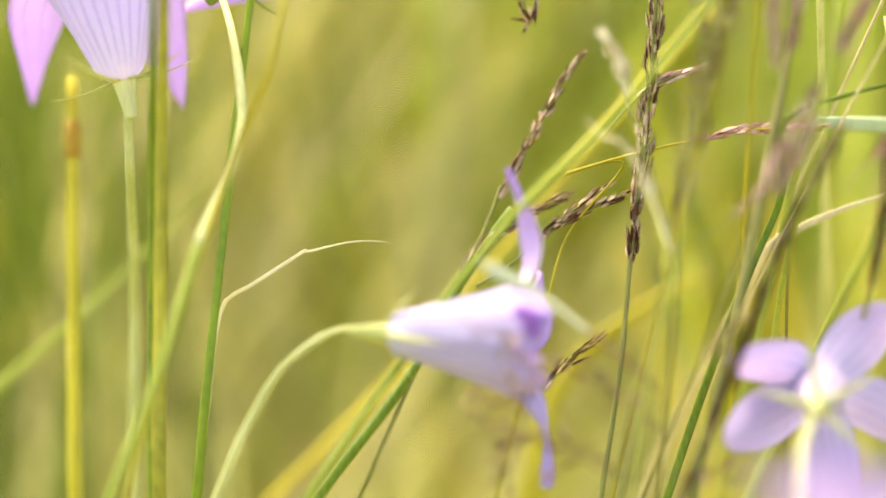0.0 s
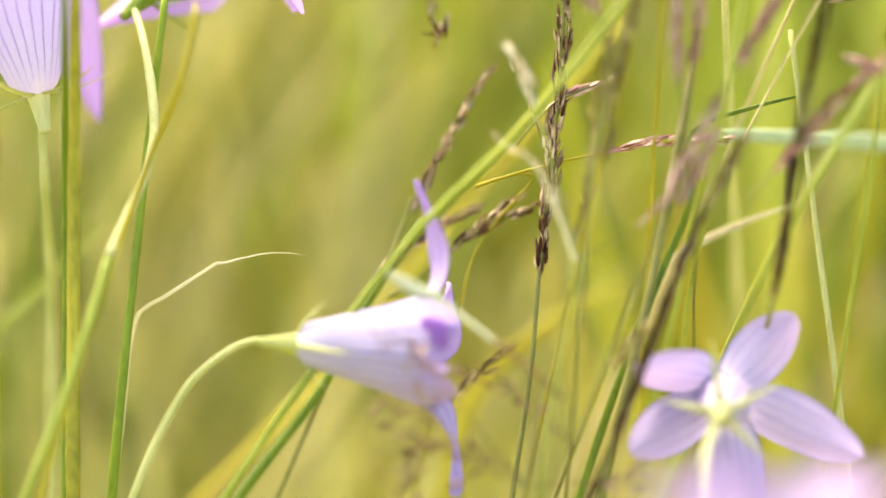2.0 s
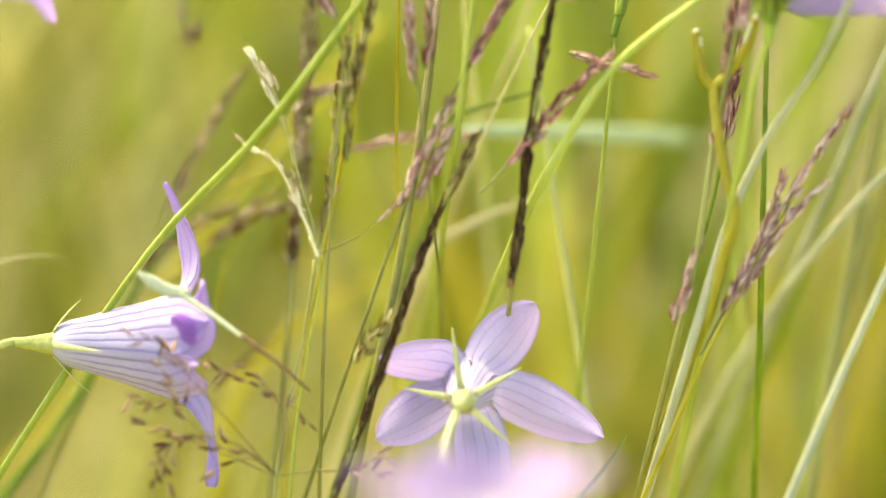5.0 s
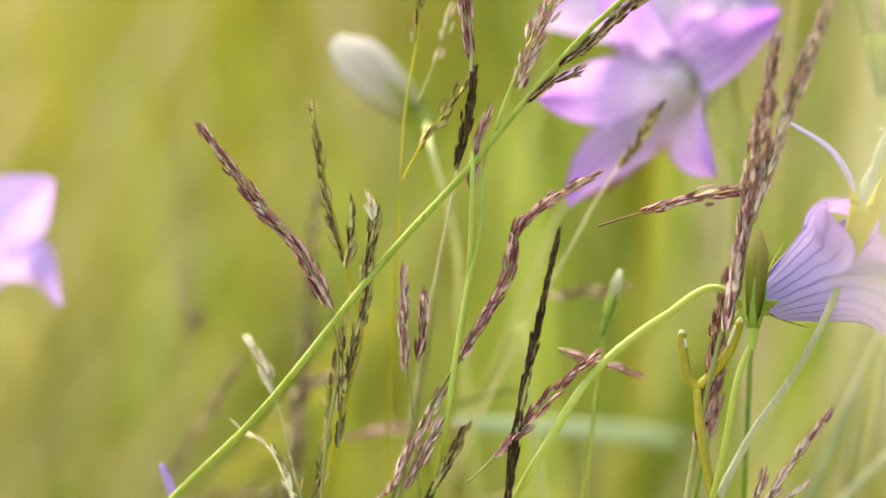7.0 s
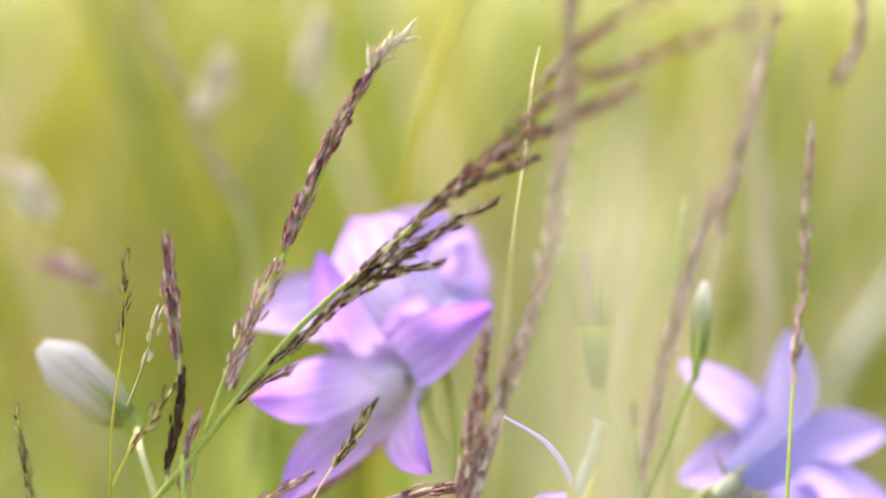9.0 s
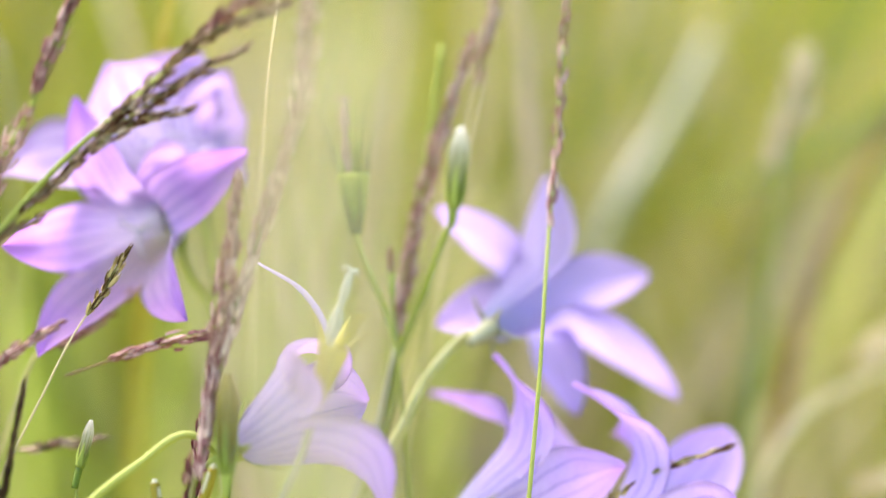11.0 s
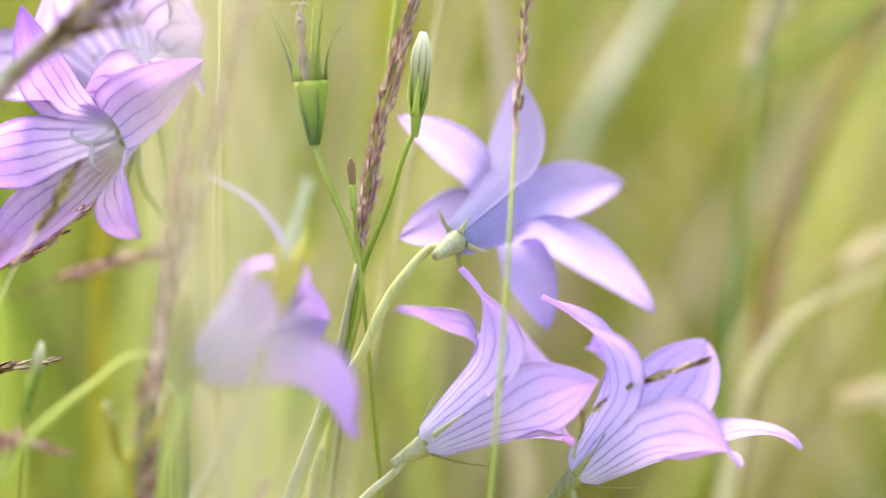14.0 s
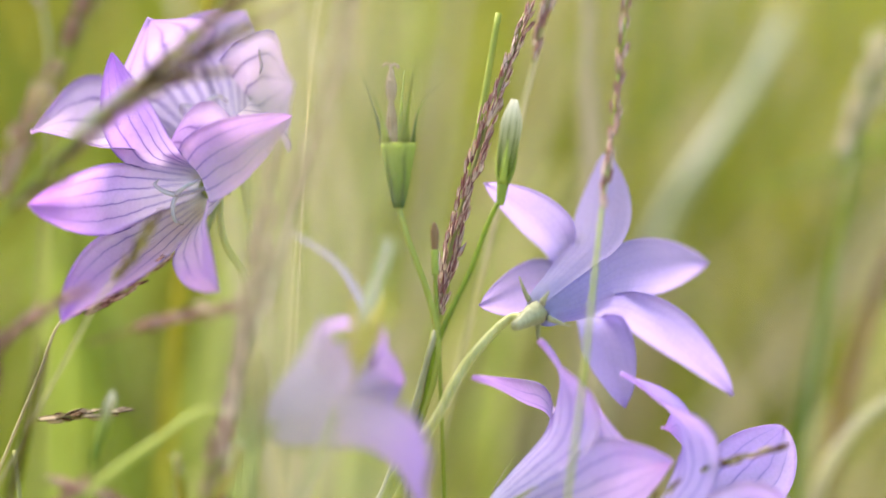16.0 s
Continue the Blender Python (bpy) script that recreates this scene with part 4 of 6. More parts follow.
grass([(-0.0554, 0.4528, 0.3279), (-0.0580, 0.4503, 0.3209), (-0.0618, 0.4475, 0.3131), (-0.0663, 0.4441, 0.3038)], "grass with slanting brown ears behind a flower", [
    ([(-0.0556, 0.4521, 0.3260), (-0.0527, 0.4543, 0.3318), (-0.0489, 0.4568, 0.3388), (-0.0446, 0.4593, 0.3455)], CHAFF_BROWN, dict(step=0.0006, size=0.95)),
    ([(-0.0607, 0.4486, 0.3162), (-0.0564, 0.4505, 0.3209), (-0.0520, 0.4518, 0.3237), (-0.0466, 0.4531, 0.3262)], CHAFF_BROWN, dict(step=0.0006)),
    ([(-0.0584, 0.4463, 0.3149), (-0.0537, 0.4476, 0.3176), (-0.0469, 0.4482, 0.3241), (-0.0404, 0.4503, 0.3287)], CHAFF_BROWN, dict(step=0.0007, start=0.5)),
    ([(-0.0537, 0.4476, 0.3176), (-0.0457, 0.4483, 0.3241), (-0.0374, 0.4503, 0.3279)], CHAFF_BROWN, dict(step=0.0007, start=0.45)),
    ([(-0.0481, 0.4409, 0.3013), (-0.0450, 0.4424, 0.3052), (-0.0411, 0.4437, 0.3079)], CHAFF_OLIVE, dict(step=0.0008)),
], OLIVE, 0.0007)
grass([(-0.0456, 0.4445, 0.3321), (-0.0378, 0.4487, 0.3330), (-0.0456, 0.4477, 0.3221), (-0.0486, 0.4459, 0.3107)], "thin grass branch held level with buff spikelets", [
    ([(-0.0456, 0.4446, 0.3323), (-0.0346, 0.4466, 0.3353), (-0.0267, 0.4479, 0.3369), (-0.0188, 0.4490, 0.3381), (-0.0101, 0.4499, 0.3383)], CHAFF_PINK, dict(step=0.0008, start=0.5, stem_mat=YELLOW)),
    ([(-0.0510, 0.4613, 0.3536), (-0.0517, 0.4602, 0.3505), (-0.0537, 0.4624, 0.3583)], CHAFF_BROWN, dict(step=0.0010)),
], YELLOW, 0.0005)
grass([(0.0043, 0.4289, 0.3723), (0.0019, 0.4262, 0.3598), (-0.0014, 0.4223, 0.3418), (-0.0036, 0.4236, 0.3232), (-0.0052, 0.4455, 0.3062), (-0.0066, 0.4583, 0.2867)], "single dark slender ear on a stiff stalk", [
    ([(-0.0037, 0.4179, 0.3251), (-0.0021, 0.4210, 0.3350), (-0.0011, 0.4228, 0.3442), (0.0017, 0.4262, 0.3598), (0.0043, 0.4289, 0.3723)], CHAFF_DARK, dict(step=0.00018, size=0.85, tilt=3, hug=0.00036, stem_width=0.0010, stem_mat=BROWN)),
], OLIVE, 0.0008)
grass([(-0.0088, 0.4240, 0.3445), (-0.0152, 0.4196, 0.3313), (-0.0212, 0.4144, 0.3153), (-0.0283, 0.4086, 0.2975)], "slanting grass with a dark compact ear", [
    ([(-0.0283, 0.4086, 0.2975), (-0.0212, 0.4144, 0.3153), (-0.0152, 0.4196, 0.3313), (-0.0088, 0.4240, 0.3445)], CHAFF_DARK, dict(step=0.00018, size=0.85, tilt=4, hug=0.00036, stem_width=0.0010, stem_mat=BROWN)),
    ([(-0.0252, 0.4143, 0.3154), (-0.0232, 0.4153, 0.3184), (-0.0200, 0.4164, 0.3214)], CHAFF_OLIVE, dict(step=0.0006, tilt=25)),
], OLIVE, 0.0009)
panicle = grass([(-0.0307, 0.4182, 0.3292), (-0.0327, 0.4144, 0.3170), (-0.0347, 0.4120, 0.3094), (-0.0361, 0.4091, 0.3005), (-0.0365, 0.4079, 0.2965)], "airy grass panicle with loose dark spikelets", [], OLIVE, 0.0006)
node = Vector((-0.0361, 0.4091, 0.3005))
ear(panicle, [node, (-0.0390, 0.4089, 0.3038), (-0.0418, 0.4091, 0.3046), (-0.0430, 0.4095, 0.3061)], CHAFF_WINE, 0.0016, 1.05, 34, OLIVE, 0.00022, 0.66, seed=40)
ear(panicle, [node, (-0.0402, 0.4088, 0.3034), (-0.0426, 0.4084, 0.3027), (-0.0452, 0.4068, 0.3013)], CHAFF_WINE, 0.0016, 1.05, 34, BROWN, 0.00022, 0.66, seed=41)
ear(panicle, [node, (-0.0390, 0.4089, 0.3038), (-0.0440, 0.4081, 0.3053), (-0.0475, 0.4074, 0.3069)], CHAFF_WINE, 0.0016, 1.05, 34, BROWN, 0.00022, 0.66, seed=42)
ear(panicle, [node, (-0.0347, 0.4116, 0.3083), (-0.0370, 0.4116, 0.3121), (-0.0401, 0.4116, 0.3159)], CHAFF_WINE, 0.0016, 1.05, 34, OLIVE, 0.00022, 0.66, seed=43)
ear(panicle, [node, (-0.0370, 0.4116, 0.3121), (-0.0409, 0.4110, 0.3140), (-0.0451, 0.4103, 0.3159)], CHAFF_WINE, 0.0016, 1.05, 34, BROWN, 0.00022, 0.66, seed=44)
ear(panicle, [node, (-0.0315, 0.4096, 0.3012), (-0.0275, 0.4097, 0.3011), (-0.0212, 0.4107, 0.3032)], CHAFF_WINE, 0.0016, 1.05, 34, BROWN, 0.00022, 0.66, seed=45)
ear(panicle, [node, (-0.0315, 0.4096, 0.3012), (-0.0268, 0.4098, 0.3011), (-0.0212, 0.4099, 0.3007)], CHAFF_WINE, 0.0016, 1.05, 34, OLIVE, 0.00022, 0.66, seed=46)
ear(panicle, [node, (-0.0359, 0.4100, 0.3034), (-0.0339, 0.4121, 0.3098), (-0.0315, 0.4115, 0.3075)], CHAFF_WINE, 0.0016, 1.05, 34, BROWN, 0.00022, 0.66, seed=47)
ear(panicle, [node, (-0.0464, 0.4081, 0.3057), (-0.0503, 0.4075, 0.3077), (-0.0544, 0.4077, 0.3091)], CHAFF_WINE, 0.0016, 1.05, 34, BROWN, 0.00022, 0.66, seed=48)
ear(panicle, [node, (-0.0487, 0.4073, 0.3069), (-0.0510, 0.4065, 0.3046), (-0.0506, 0.4054, 0.3009)], CHAFF_WINE, 0.0016, 1.05, 34, OLIVE, 0.00022, 0.66, seed=49)
ear(panicle, [node, (-0.0487, 0.4073, 0.3069), (-0.0518, 0.4067, 0.3054), (-0.0526, 0.4054, 0.3013)], CHAFF_WINE, 0.0016, 1.05, 34, BROWN, 0.00022, 0.66, seed=50)
ear(panicle, [node, (-0.0479, 0.4081, 0.3091), (-0.0501, 0.4077, 0.3118), (-0.0556, 0.4077, 0.3126)], CHAFF_WINE, 0.0016, 1.05, 34, BROWN, 0.00022, 0.66, seed=51)
ear(panicle, [node, (-0.0493, 0.4080, 0.3125), (-0.0509, 0.4088, 0.3156), (-0.0519, 0.4095, 0.3178)], CHAFF_WINE, 0.0016, 1.05, 34, OLIVE, 0.00022, 0.66, seed=52)
ear(panicle, [node, (-0.0493, 0.4094, 0.3171), (-0.0517, 0.4101, 0.3197), (-0.0553, 0.4101, 0.3205)], CHAFF_WINE, 0.0016, 1.05, 34, BROWN, 0.00022, 0.66, seed=53)
# the long culm with the large panicle
arch = grass([(0.0419, 0.4159, 0.4363), (0.0355, 0.4291, 0.4262), (0.0221, 0.4342, 0.4136), (0.0091, 0.4333, 0.4023), (-0.0034, 0.4321, 0.3878), (-0.0069, 0.4309, 0.3835), (-0.0186, 0.4277, 0.3706), (-0.0397, 0.4213, 0.3447), (-0.0504, 0.4228, 0.3337), (-0.0679, 0.4189, 0.3103), (-0.0772, 0.4163, 0.2965)],
      "tall green grass arching under a large purple-brown panicle", [
    ([(-0.0038, 0.4321, 0.3874), (0.0091, 0.4333, 0.4023), (0.0172, 0.4338, 0.4093), (0.0261, 0.4324, 0.4174), (0.0347, 0.4271, 0.4264), (0.0461, 0.4109, 0.4384)], CHAFF_BROWN, dict(step=0.00062, start=0.34, hug=0.0006, tilt=7, stem_mat=STEM, stem_width=0.0008)),
    ([(0.0108, 0.4334, 0.4031), (0.0172, 0.4337, 0.4078), (0.0252, 0.4320, 0.4134), (0.0349, 0.4313, 0.4188)], CHAFF_BROWN, dict(step=0.00042, start=0.1, hug=0.0005, tilt=6)),
    ([(0.0012, 0.4326, 0.3934), (0.0086, 0.4333, 0.4000), (0.0172, 0.4336, 0.4070), (0.0220, 0.4337, 0.4091), (0.0275, 0.4316, 0.4105)], CHAFF_BROWN, dict(step=0.00042, start=0.12, hug=0.0005, tilt=6)),
    ([(0.0221, 0.4341, 0.4132), (0.0300, 0.4296, 0.4207), (0.0405, 0.4268, 0.4254)], CHAFF_BROWN, dict(step=0.0004, start=0.2, hug=0.0006, tilt=8)),
], STEM, 0.0011)
ear(arch, [(0.0269, 0.4325, 0.4181), (0.0361, 0.4251, 0.4265), (0.0449, 0.4153, 0.4317), (0.0524, 0.4054, 0.4358)], CHAFF_PURPLE, step=0.00045, start=0.1, hug=0.0008, seed=70)
ear(arch, [(0.0332, 0.4290, 0.4247), (0.0434, 0.4157, 0.4348), (0.0562, 0.4059, 0.4407), (0.0680, 0.3960, 0.4459)], CHAFF_PURPLE, step=0.0007, start=0.2, seed=71)
ear(arch, [(0.0362, 0.4254, 0.4296), (0.0442, 0.4161, 0.4393), (0.0503, 0.4065, 0.4449), (0.0568, 0.3967, 0.4488)], CHAFF_PURPLE, step=0.0008, start=0.2, seed=72)
ear(arch, [(-0.0030, 0.4322, 0.3886), (0.0018, 0.4325, 0.3929), (0.0066, 0.4327, 0.3956)], CHAFF_BROWN, step=0.0007, start=0.3, seed=73)
grass([(0.0217, 0.4373, 0.4426), (0.0144, 0.4361, 0.4292), (0.0065, 0.4344, 0.4119), (0.0012, 0.4336, 0.4024), (-0.0030, 0.4326, 0.3922), (-0.0068, 0.4313, 0.3795), (-0.0067, 0.4289, 0.3738), (-0.0082, 0.4272, 0.3659), (-0.0111, 0.4227, 0.3449), (-0.0151, 0.4453, 0.3155), (-0.0175, 0.4560, 0.2850)], "slender grass with a pinkish pale lower ear", [
    ([(0.0061, 0.4344, 0.4119), (0.0111, 0.4356, 0.4237), (0.0160, 0.4364, 0.4331), (0.0194, 0.4369, 0.4386)], CHAFF_PURPLE, dict(step=0.00026, size=0.95, hug=0.0007, tilt=6, stem_width=0.001, stem_mat=OLIVE)),
    ([(0.0181, 0.4367, 0.4363), (0.0199, 0.4370, 0.4390), (0.0229, 0.4372, 0.4418)], CHAFF_PALE, dict(step=0.0006, size=1.5, tilt=20, stem_mat=CREAM)),
    ([(-0.0022, 0.4326, 0.3929), (0.0012, 0.4335, 0.4016), (0.0053, 0.4343, 0.4103)], CHAFF_PINK, dict(step=0.0003, size=0.8, hug=0.0009, tilt=14)),
    ([(-0.0080, 0.4312, 0.3780), (-0.0075, 0.4319, 0.3843), (-0.0060, 0.4323, 0.3890)], CHAFF_PINK, dict(step=0.0006)),
], STEM, 0.0008)
grass([(-0.0098, 0.4351, 0.4133), (-0.0090, 0.4340, 0.4033), (-0.0085, 0.4332, 0.3962), (-0.0089, 0.4343, 0.3879), (-0.0104, 0.4335, 0.3800)], "grass with two stacked brown ears", [
    ([(-0.0086, 0.4333, 0.3970), (-0.0095, 0.4342, 0.4049), (-0.0100, 0.4351, 0.4133)], CHAFF_PURPLE, dict(step=0.0003, size=0.95, hug=0.0006, tilt=6)),
    ([(-0.0105, 0.4316, 0.3812), (-0.0088, 0.4324, 0.3891), (-0.0081, 0.4330, 0.3946)], CHAFF_DARK, dict(step=0.0003, size=0.9, tilt=4, hug=0.0004, stem_width=0.0008)),
], STRAW, 0.0006)
grass([(-0.0160, 0.4380, 0.4106), (-0.0164, 0.4368, 0.3998), (-0.0180, 0.4357, 0.3887), (-0.0185, 0.4346, 0.3783)], "thin grass with sparse olive spikelets", [
    ([(-0.0170, 0.4367, 0.3983), (-0.0164, 0.4374, 0.4046), (-0.0158, 0.4380, 0.4106)], CHAFF_OLIVE, dict(step=0.0013, tilt=16, size=1.15, stem_mat=YELLOW)),
    ([(-0.0179, 0.4317, 0.3797), (-0.0150, 0.4322, 0.3852), (-0.0122, 0.4325, 0.3891), (-0.0089, 0.4329, 0.3938)], CHAFF_OLIVE, dict(step=0.0013, start=0.3, tilt=14, size=1.25, stem_mat=YELLOW)),
    ([(-0.0162, 0.4388, 0.3898), (-0.0133, 0.4415, 0.3975), (-0.0120, 0.4420, 0.4023)], CHAFF_PALE, dict(step=0.0016, start=0.4)),
], YELLOW, 0.0005)
grass([(-0.0276, 0.4253, 0.3612), (-0.0264, 0.4241, 0.3549), (-0.0278, 0.4217, 0.3440), (-0.0284, 0.4201, 0.3362)], "grass with a rosy slanting ear", [
    ([(-0.0277, 0.4254, 0.3615), (-0.0322, 0.4268, 0.3697), (-0.0378, 0.4279, 0.3759), (-0.0462, 0.4296, 0.3862)], CHAFF_PURPLE, dict(step=0.0003, size=1.0, tilt=6, hug=0.0006, stem_width=0.0009)),
], OLIVE, 0.0006)
grass([(-0.0311, 0.4329, 0.3889), (-0.0285, 0.4306, 0.3772), (-0.0259, 0.4288, 0.3678), (-0.0234, 0.4268, 0.3576), (-0.0253, 0.4261, 0.3495)], "grass with olive-brown upright ears", [
    ([(-0.0263, 0.4288, 0.3678), (-0.0289, 0.4308, 0.3780), (-0.0312, 0.4329, 0.3889)], CHAFF_OLIVE, dict(step=0.0008, tilt=10)),
    ([(-0.0258, 0.4267, 0.3674), (-0.0250, 0.4277, 0.3721), (-0.0249, 0.4285, 0.3760)], CHAFF_OLIVE, dict(step=0.0005)),
    ([(-0.0233, 0.4265, 0.3659), (-0.0222, 0.4277, 0.3713), (-0.0215, 0.4285, 0.3752)], CHAFF_OLIVE, dict(step=0.0005)),
    ([(-0.0253, 0.4231, 0.3502), (-0.0240, 0.4248, 0.3581), (-0.0227, 0.4259, 0.3627), (-0.0222, 0.4272, 0.3690)], CHAFF_OLIVE, dict(step=0.0006)),
    ([(-0.0262, 0.4215, 0.3424), (-0.0259, 0.4233, 0.3510), (-0.0258, 0.4247, 0.3580)], CHAFF_OLIVE, dict(step=0.0014)),
    ([(-0.0215, 0.4282, 0.3737), (-0.0221, 0.4286, 0.3760), (-0.0223, 0.4288, 0.3768)], CHAFF_PALE, dict(step=0.0006)),
], YELLOW, 0.0006)
grass([(0.0087, 0.4311, 0.3805), (-0.0004, 0.4292, 0.3738), (-0.0042, 0.4269, 0.3636), (-0.0092, 0.4249, 0.3550), (-0.0135, 0.4232, 0.3480), (-0.0181, 0.4206, 0.3362)], "grass with a long rosy-brown ear", [
    ([(-0.0092, 0.4249, 0.3550), (-0.0065, 0.4260, 0.3597), (-0.0030, 0.4275, 0.3660), (-0.0008, 0.4292, 0.3738), (0.0035, 0.4303, 0.3777), (0.0087, 0.4311, 0.3805)], CHAFF_PURPLE, dict(step=0.0003, size=0.95, hug=0.0006, tilt=6, stem_width=0.0009)),
    ([(0.0100, 0.4298, 0.3738), (0.0163, 0.4305, 0.3758), (0.0219, 0.4311, 0.3774), (0.0310, 0.4319, 0.3793)], CHAFF_PURPLE, dict(step=0.0005, start=0.28, stem_mat=BROWN, stem_width=0.0004, hug=0.0005, tilt=5)),
    ([(-0.0078, 0.4214, 0.3378), (-0.0007, 0.4232, 0.3449), (0.0048, 0.4248, 0.3512), (0.0099, 0.4260, 0.3559)], CHAFF_PURPLE, dict(step=0.0005, start=0.2)),
    ([(0.0046, 0.4298, 0.3557), (0.0095, 0.4297, 0.3542), (0.0155, 0.4297, 0.3525)], CHAFF_PINK, dict(step=0.0006)),
], OLIVE, 0.0006)
grass([(-0.0174, 0.4268, 0.3659), (-0.0168, 0.4249, 0.3565), (-0.0155, 0.4227, 0.3456), (-0.0145, 0.4208, 0.3362), (-0.0143, 0.4422, 0.3155), (-0.0135, 0.4530, 0.2850)], "grass with small pinkish ears", [
    ([(-0.0168, 0.4241, 0.3526), (-0.0172, 0.4253, 0.3589), (-0.0175, 0.4269, 0.3663)], CHAFF_PINK, dict(step=0.0005)),
    ([(-0.0152, 0.4245, 0.3546), (-0.0146, 0.4255, 0.3589), (-0.0144, 0.4264, 0.3636)], CHAFF_PURPLE, dict(step=0.0005)),
    ([(-0.0189, 0.4205, 0.3362), (-0.0158, 0.4220, 0.3425), (-0.0119, 0.4238, 0.3503)], CHAFF_PINK, dict(step=0.0005)),
    ([(-0.0165, 0.4208, 0.3370), (-0.0142, 0.4219, 0.3417), (-0.0120, 0.4229, 0.3460)], CHAFF_PINK, dict(step=0.0005)),
    ([(-0.0129, 0.4208, 0.3363), (-0.0102, 0.4220, 0.3410), (-0.0080, 0.4229, 0.3453)], CHAFF_OLIVE, dict(step=0.0006)),
], OLIVE, 0.0005)
grass([(0.0409, 0.4222, 0.4087), (0.0355, 0.4265, 0.3916), (0.0313, 0.4269, 0.3747), (0.0280, 0.4260, 0.3611), (0.0248, 0.4245, 0.3450), (0.0218, 0.4202, 0.3269), (0.0195, 0.4201, 0.3169)], "stout grass with a long dusty-pink ear leaning forward", [
    ([(0.0244, 0.4242, 0.3435), (0.0264, 0.4261, 0.3521), (0.0268, 0.4261, 0.3619)], CHAFF_PURPLE, dict(step=0.0005)),
    ([(0.0283, 0.4227, 0.3603), (0.0305, 0.4269, 0.3747), (0.0321, 0.4262, 0.3861), (0.0340, 0.4244, 0.4014)], CHAFF_PINK, dict(step=0.00024, size=1.0, hug=0.0008, tilt=7)),
    ([(0.0313, 0.4269, 0.3747), (0.0345, 0.4263, 0.3861), (0.0376, 0.4246, 0.3967), (0.0412, 0.4202, 0.4090), (0.0449, 0.4029, 0.4568)], CHAFF_ROSE, dict(step=0.00030, size=0.95, hug=0.0007, tilt=7)),
], OLIVE, 0.0009)
grass([(0.0433, 0.4276, 0.3476), (0.0369, 0.4244, 0.3382), (0.0290, 0.4200, 0.3253), (0.0234, 0.4167, 0.3155), (0.0203, 0.4163, 0.3080)], "forked grass with pink-brown spreading ears", [
    ([(0.0226, 0.4167, 0.3155), (0.0282, 0.4200, 0.3253), (0.0354, 0.4238, 0.3367), (0.0433, 0.4276, 0.3476)], CHAFF_PINK, dict(step=0.0006, start=0.15)),
    ([(0.0250, 0.4177, 0.3185), (0.0306, 0.4206, 0.3268), (0.0354, 0.4229, 0.3336), (0.0397, 0.4244, 0.3377)], CHAFF_PINK, dict(step=0.0006, start=0.25)),
    ([(0.0250, 0.4182, 0.3200), (0.0306, 0.4215, 0.3299), (0.0342, 0.4244, 0.3386)], CHAFF_PINK, dict(step=0.0006, start=0.3)),
    ([(0.0190, 0.4177, 0.3194), (0.0206, 0.4194, 0.3247), (0.0226, 0.4211, 0.3300)], CHAFF_PINK, dict(step=0.0006)),
], YELLOW, 0.0006)
grass([(0.0284, 0.4363, 0.3649), (0.0272, 0.4316, 0.3495), (0.0260, 0.4289, 0.3411), (0.0204, 0.4239, 0.3190)], "grass with a purple ear against green", [
    ([(0.0264, 0.4294, 0.3426), (0.0276, 0.4328, 0.3533), (0.0288, 0.4366, 0.3656)], CHAFF_PURPLE, dict(step=0.0003, size=0.95, hug=0.0007)),
], GREEN, 0.0007)
trunk = grounded([(0.0245, 0.4259, 0.3519), (0.0252, 0.4240, 0.3457), (0.0265, 0.4220, 0.3389), (0.0275, 0.4209, 0.3352), (0.0258, 0.4199, 0.3287), (0.0240, 0.4188, 0.3220), (0.0207, 0.4197, 0.3119)])
fork = thing("forked_stalk", trunk[-1], "yellowish forked flower stalk with pale broken tips", "flower stalk")
part("stem", stalk_bm(trunk, 0.0016, 60, 0.9), OCHRE, fork)
for limb in ([(0.0222, 0.4279, 0.3589), (0.0226, 0.4269, 0.3556), (0.0233, 0.4261, 0.3528), (0.0247, 0.4257, 0.3513)], [(0.0303, 0.4269, 0.3610), (0.0288, 0.4265, 0.3565), (0.0267, 0.4265, 0.3536), (0.0246, 0.4258, 0.3515)]):
    limb = [Vector(p) for p in limb]
    side = part("branch", stalk_bm(limb, 0.0014, 20, 0.95), OCHRE, fork)
    way = (limb[0] - limb[1]) * 0.35
    part("broken_tip", stalk_bm([limb[0] + way * 0.4, limb[0], limb[0] - way, limb[0] - way * 2.2], 0.0013, 12, 0.45), CREAM, side, "pale dry broken tip")
culm([(0.0324, 0.4354, 0.3577), (0.0320, 0.4309, 0.3430), (0.0317, 0.4282, 0.3312), (0.0316, 0.4292, 0.3138)], 0.0010, GREEN, "straight dark green stem")
culm([(0.0513, 0.4584, 0.3443), (0.0483, 0.4533, 0.3281), (0.0440, 0.4468, 0.3078), (0.0398, 0.4396, 0.2851)], 0.0022, OLIVE, "olive stem leaning among others")
culm([(0.0532, 0.4422, 0.3253), (0.0449, 0.4364, 0.3079), (0.0366, 0.4304, 0.2897)], 0.0016, STEM_GREY, "pale grey-green leaning stem")
culm([(-0.0081, 0.4310, 0.3839), (-0.0081, 0.4279, 0.3691), (-0.0097, 0.4307, 0.3536), (-0.0128, 0.4512, 0.3345), (-0.0217, 0.4576, 0.2854)], 0.0011, STEM, "fresh green upright grass stem")
blade([(0.0420, 0.4364, 0.4403), (0.0411, 0.4399, 0.4350), (0.0407, 0.4432, 0.4283), (0.0392, 0.4479, 0.4157), (0.0385, 0.4622, 0.3989)], 0.0012, BLEACHED, "pale sheath of dry grass", tip=0.15, base=0.25, neck=0.1, fade=0.1)

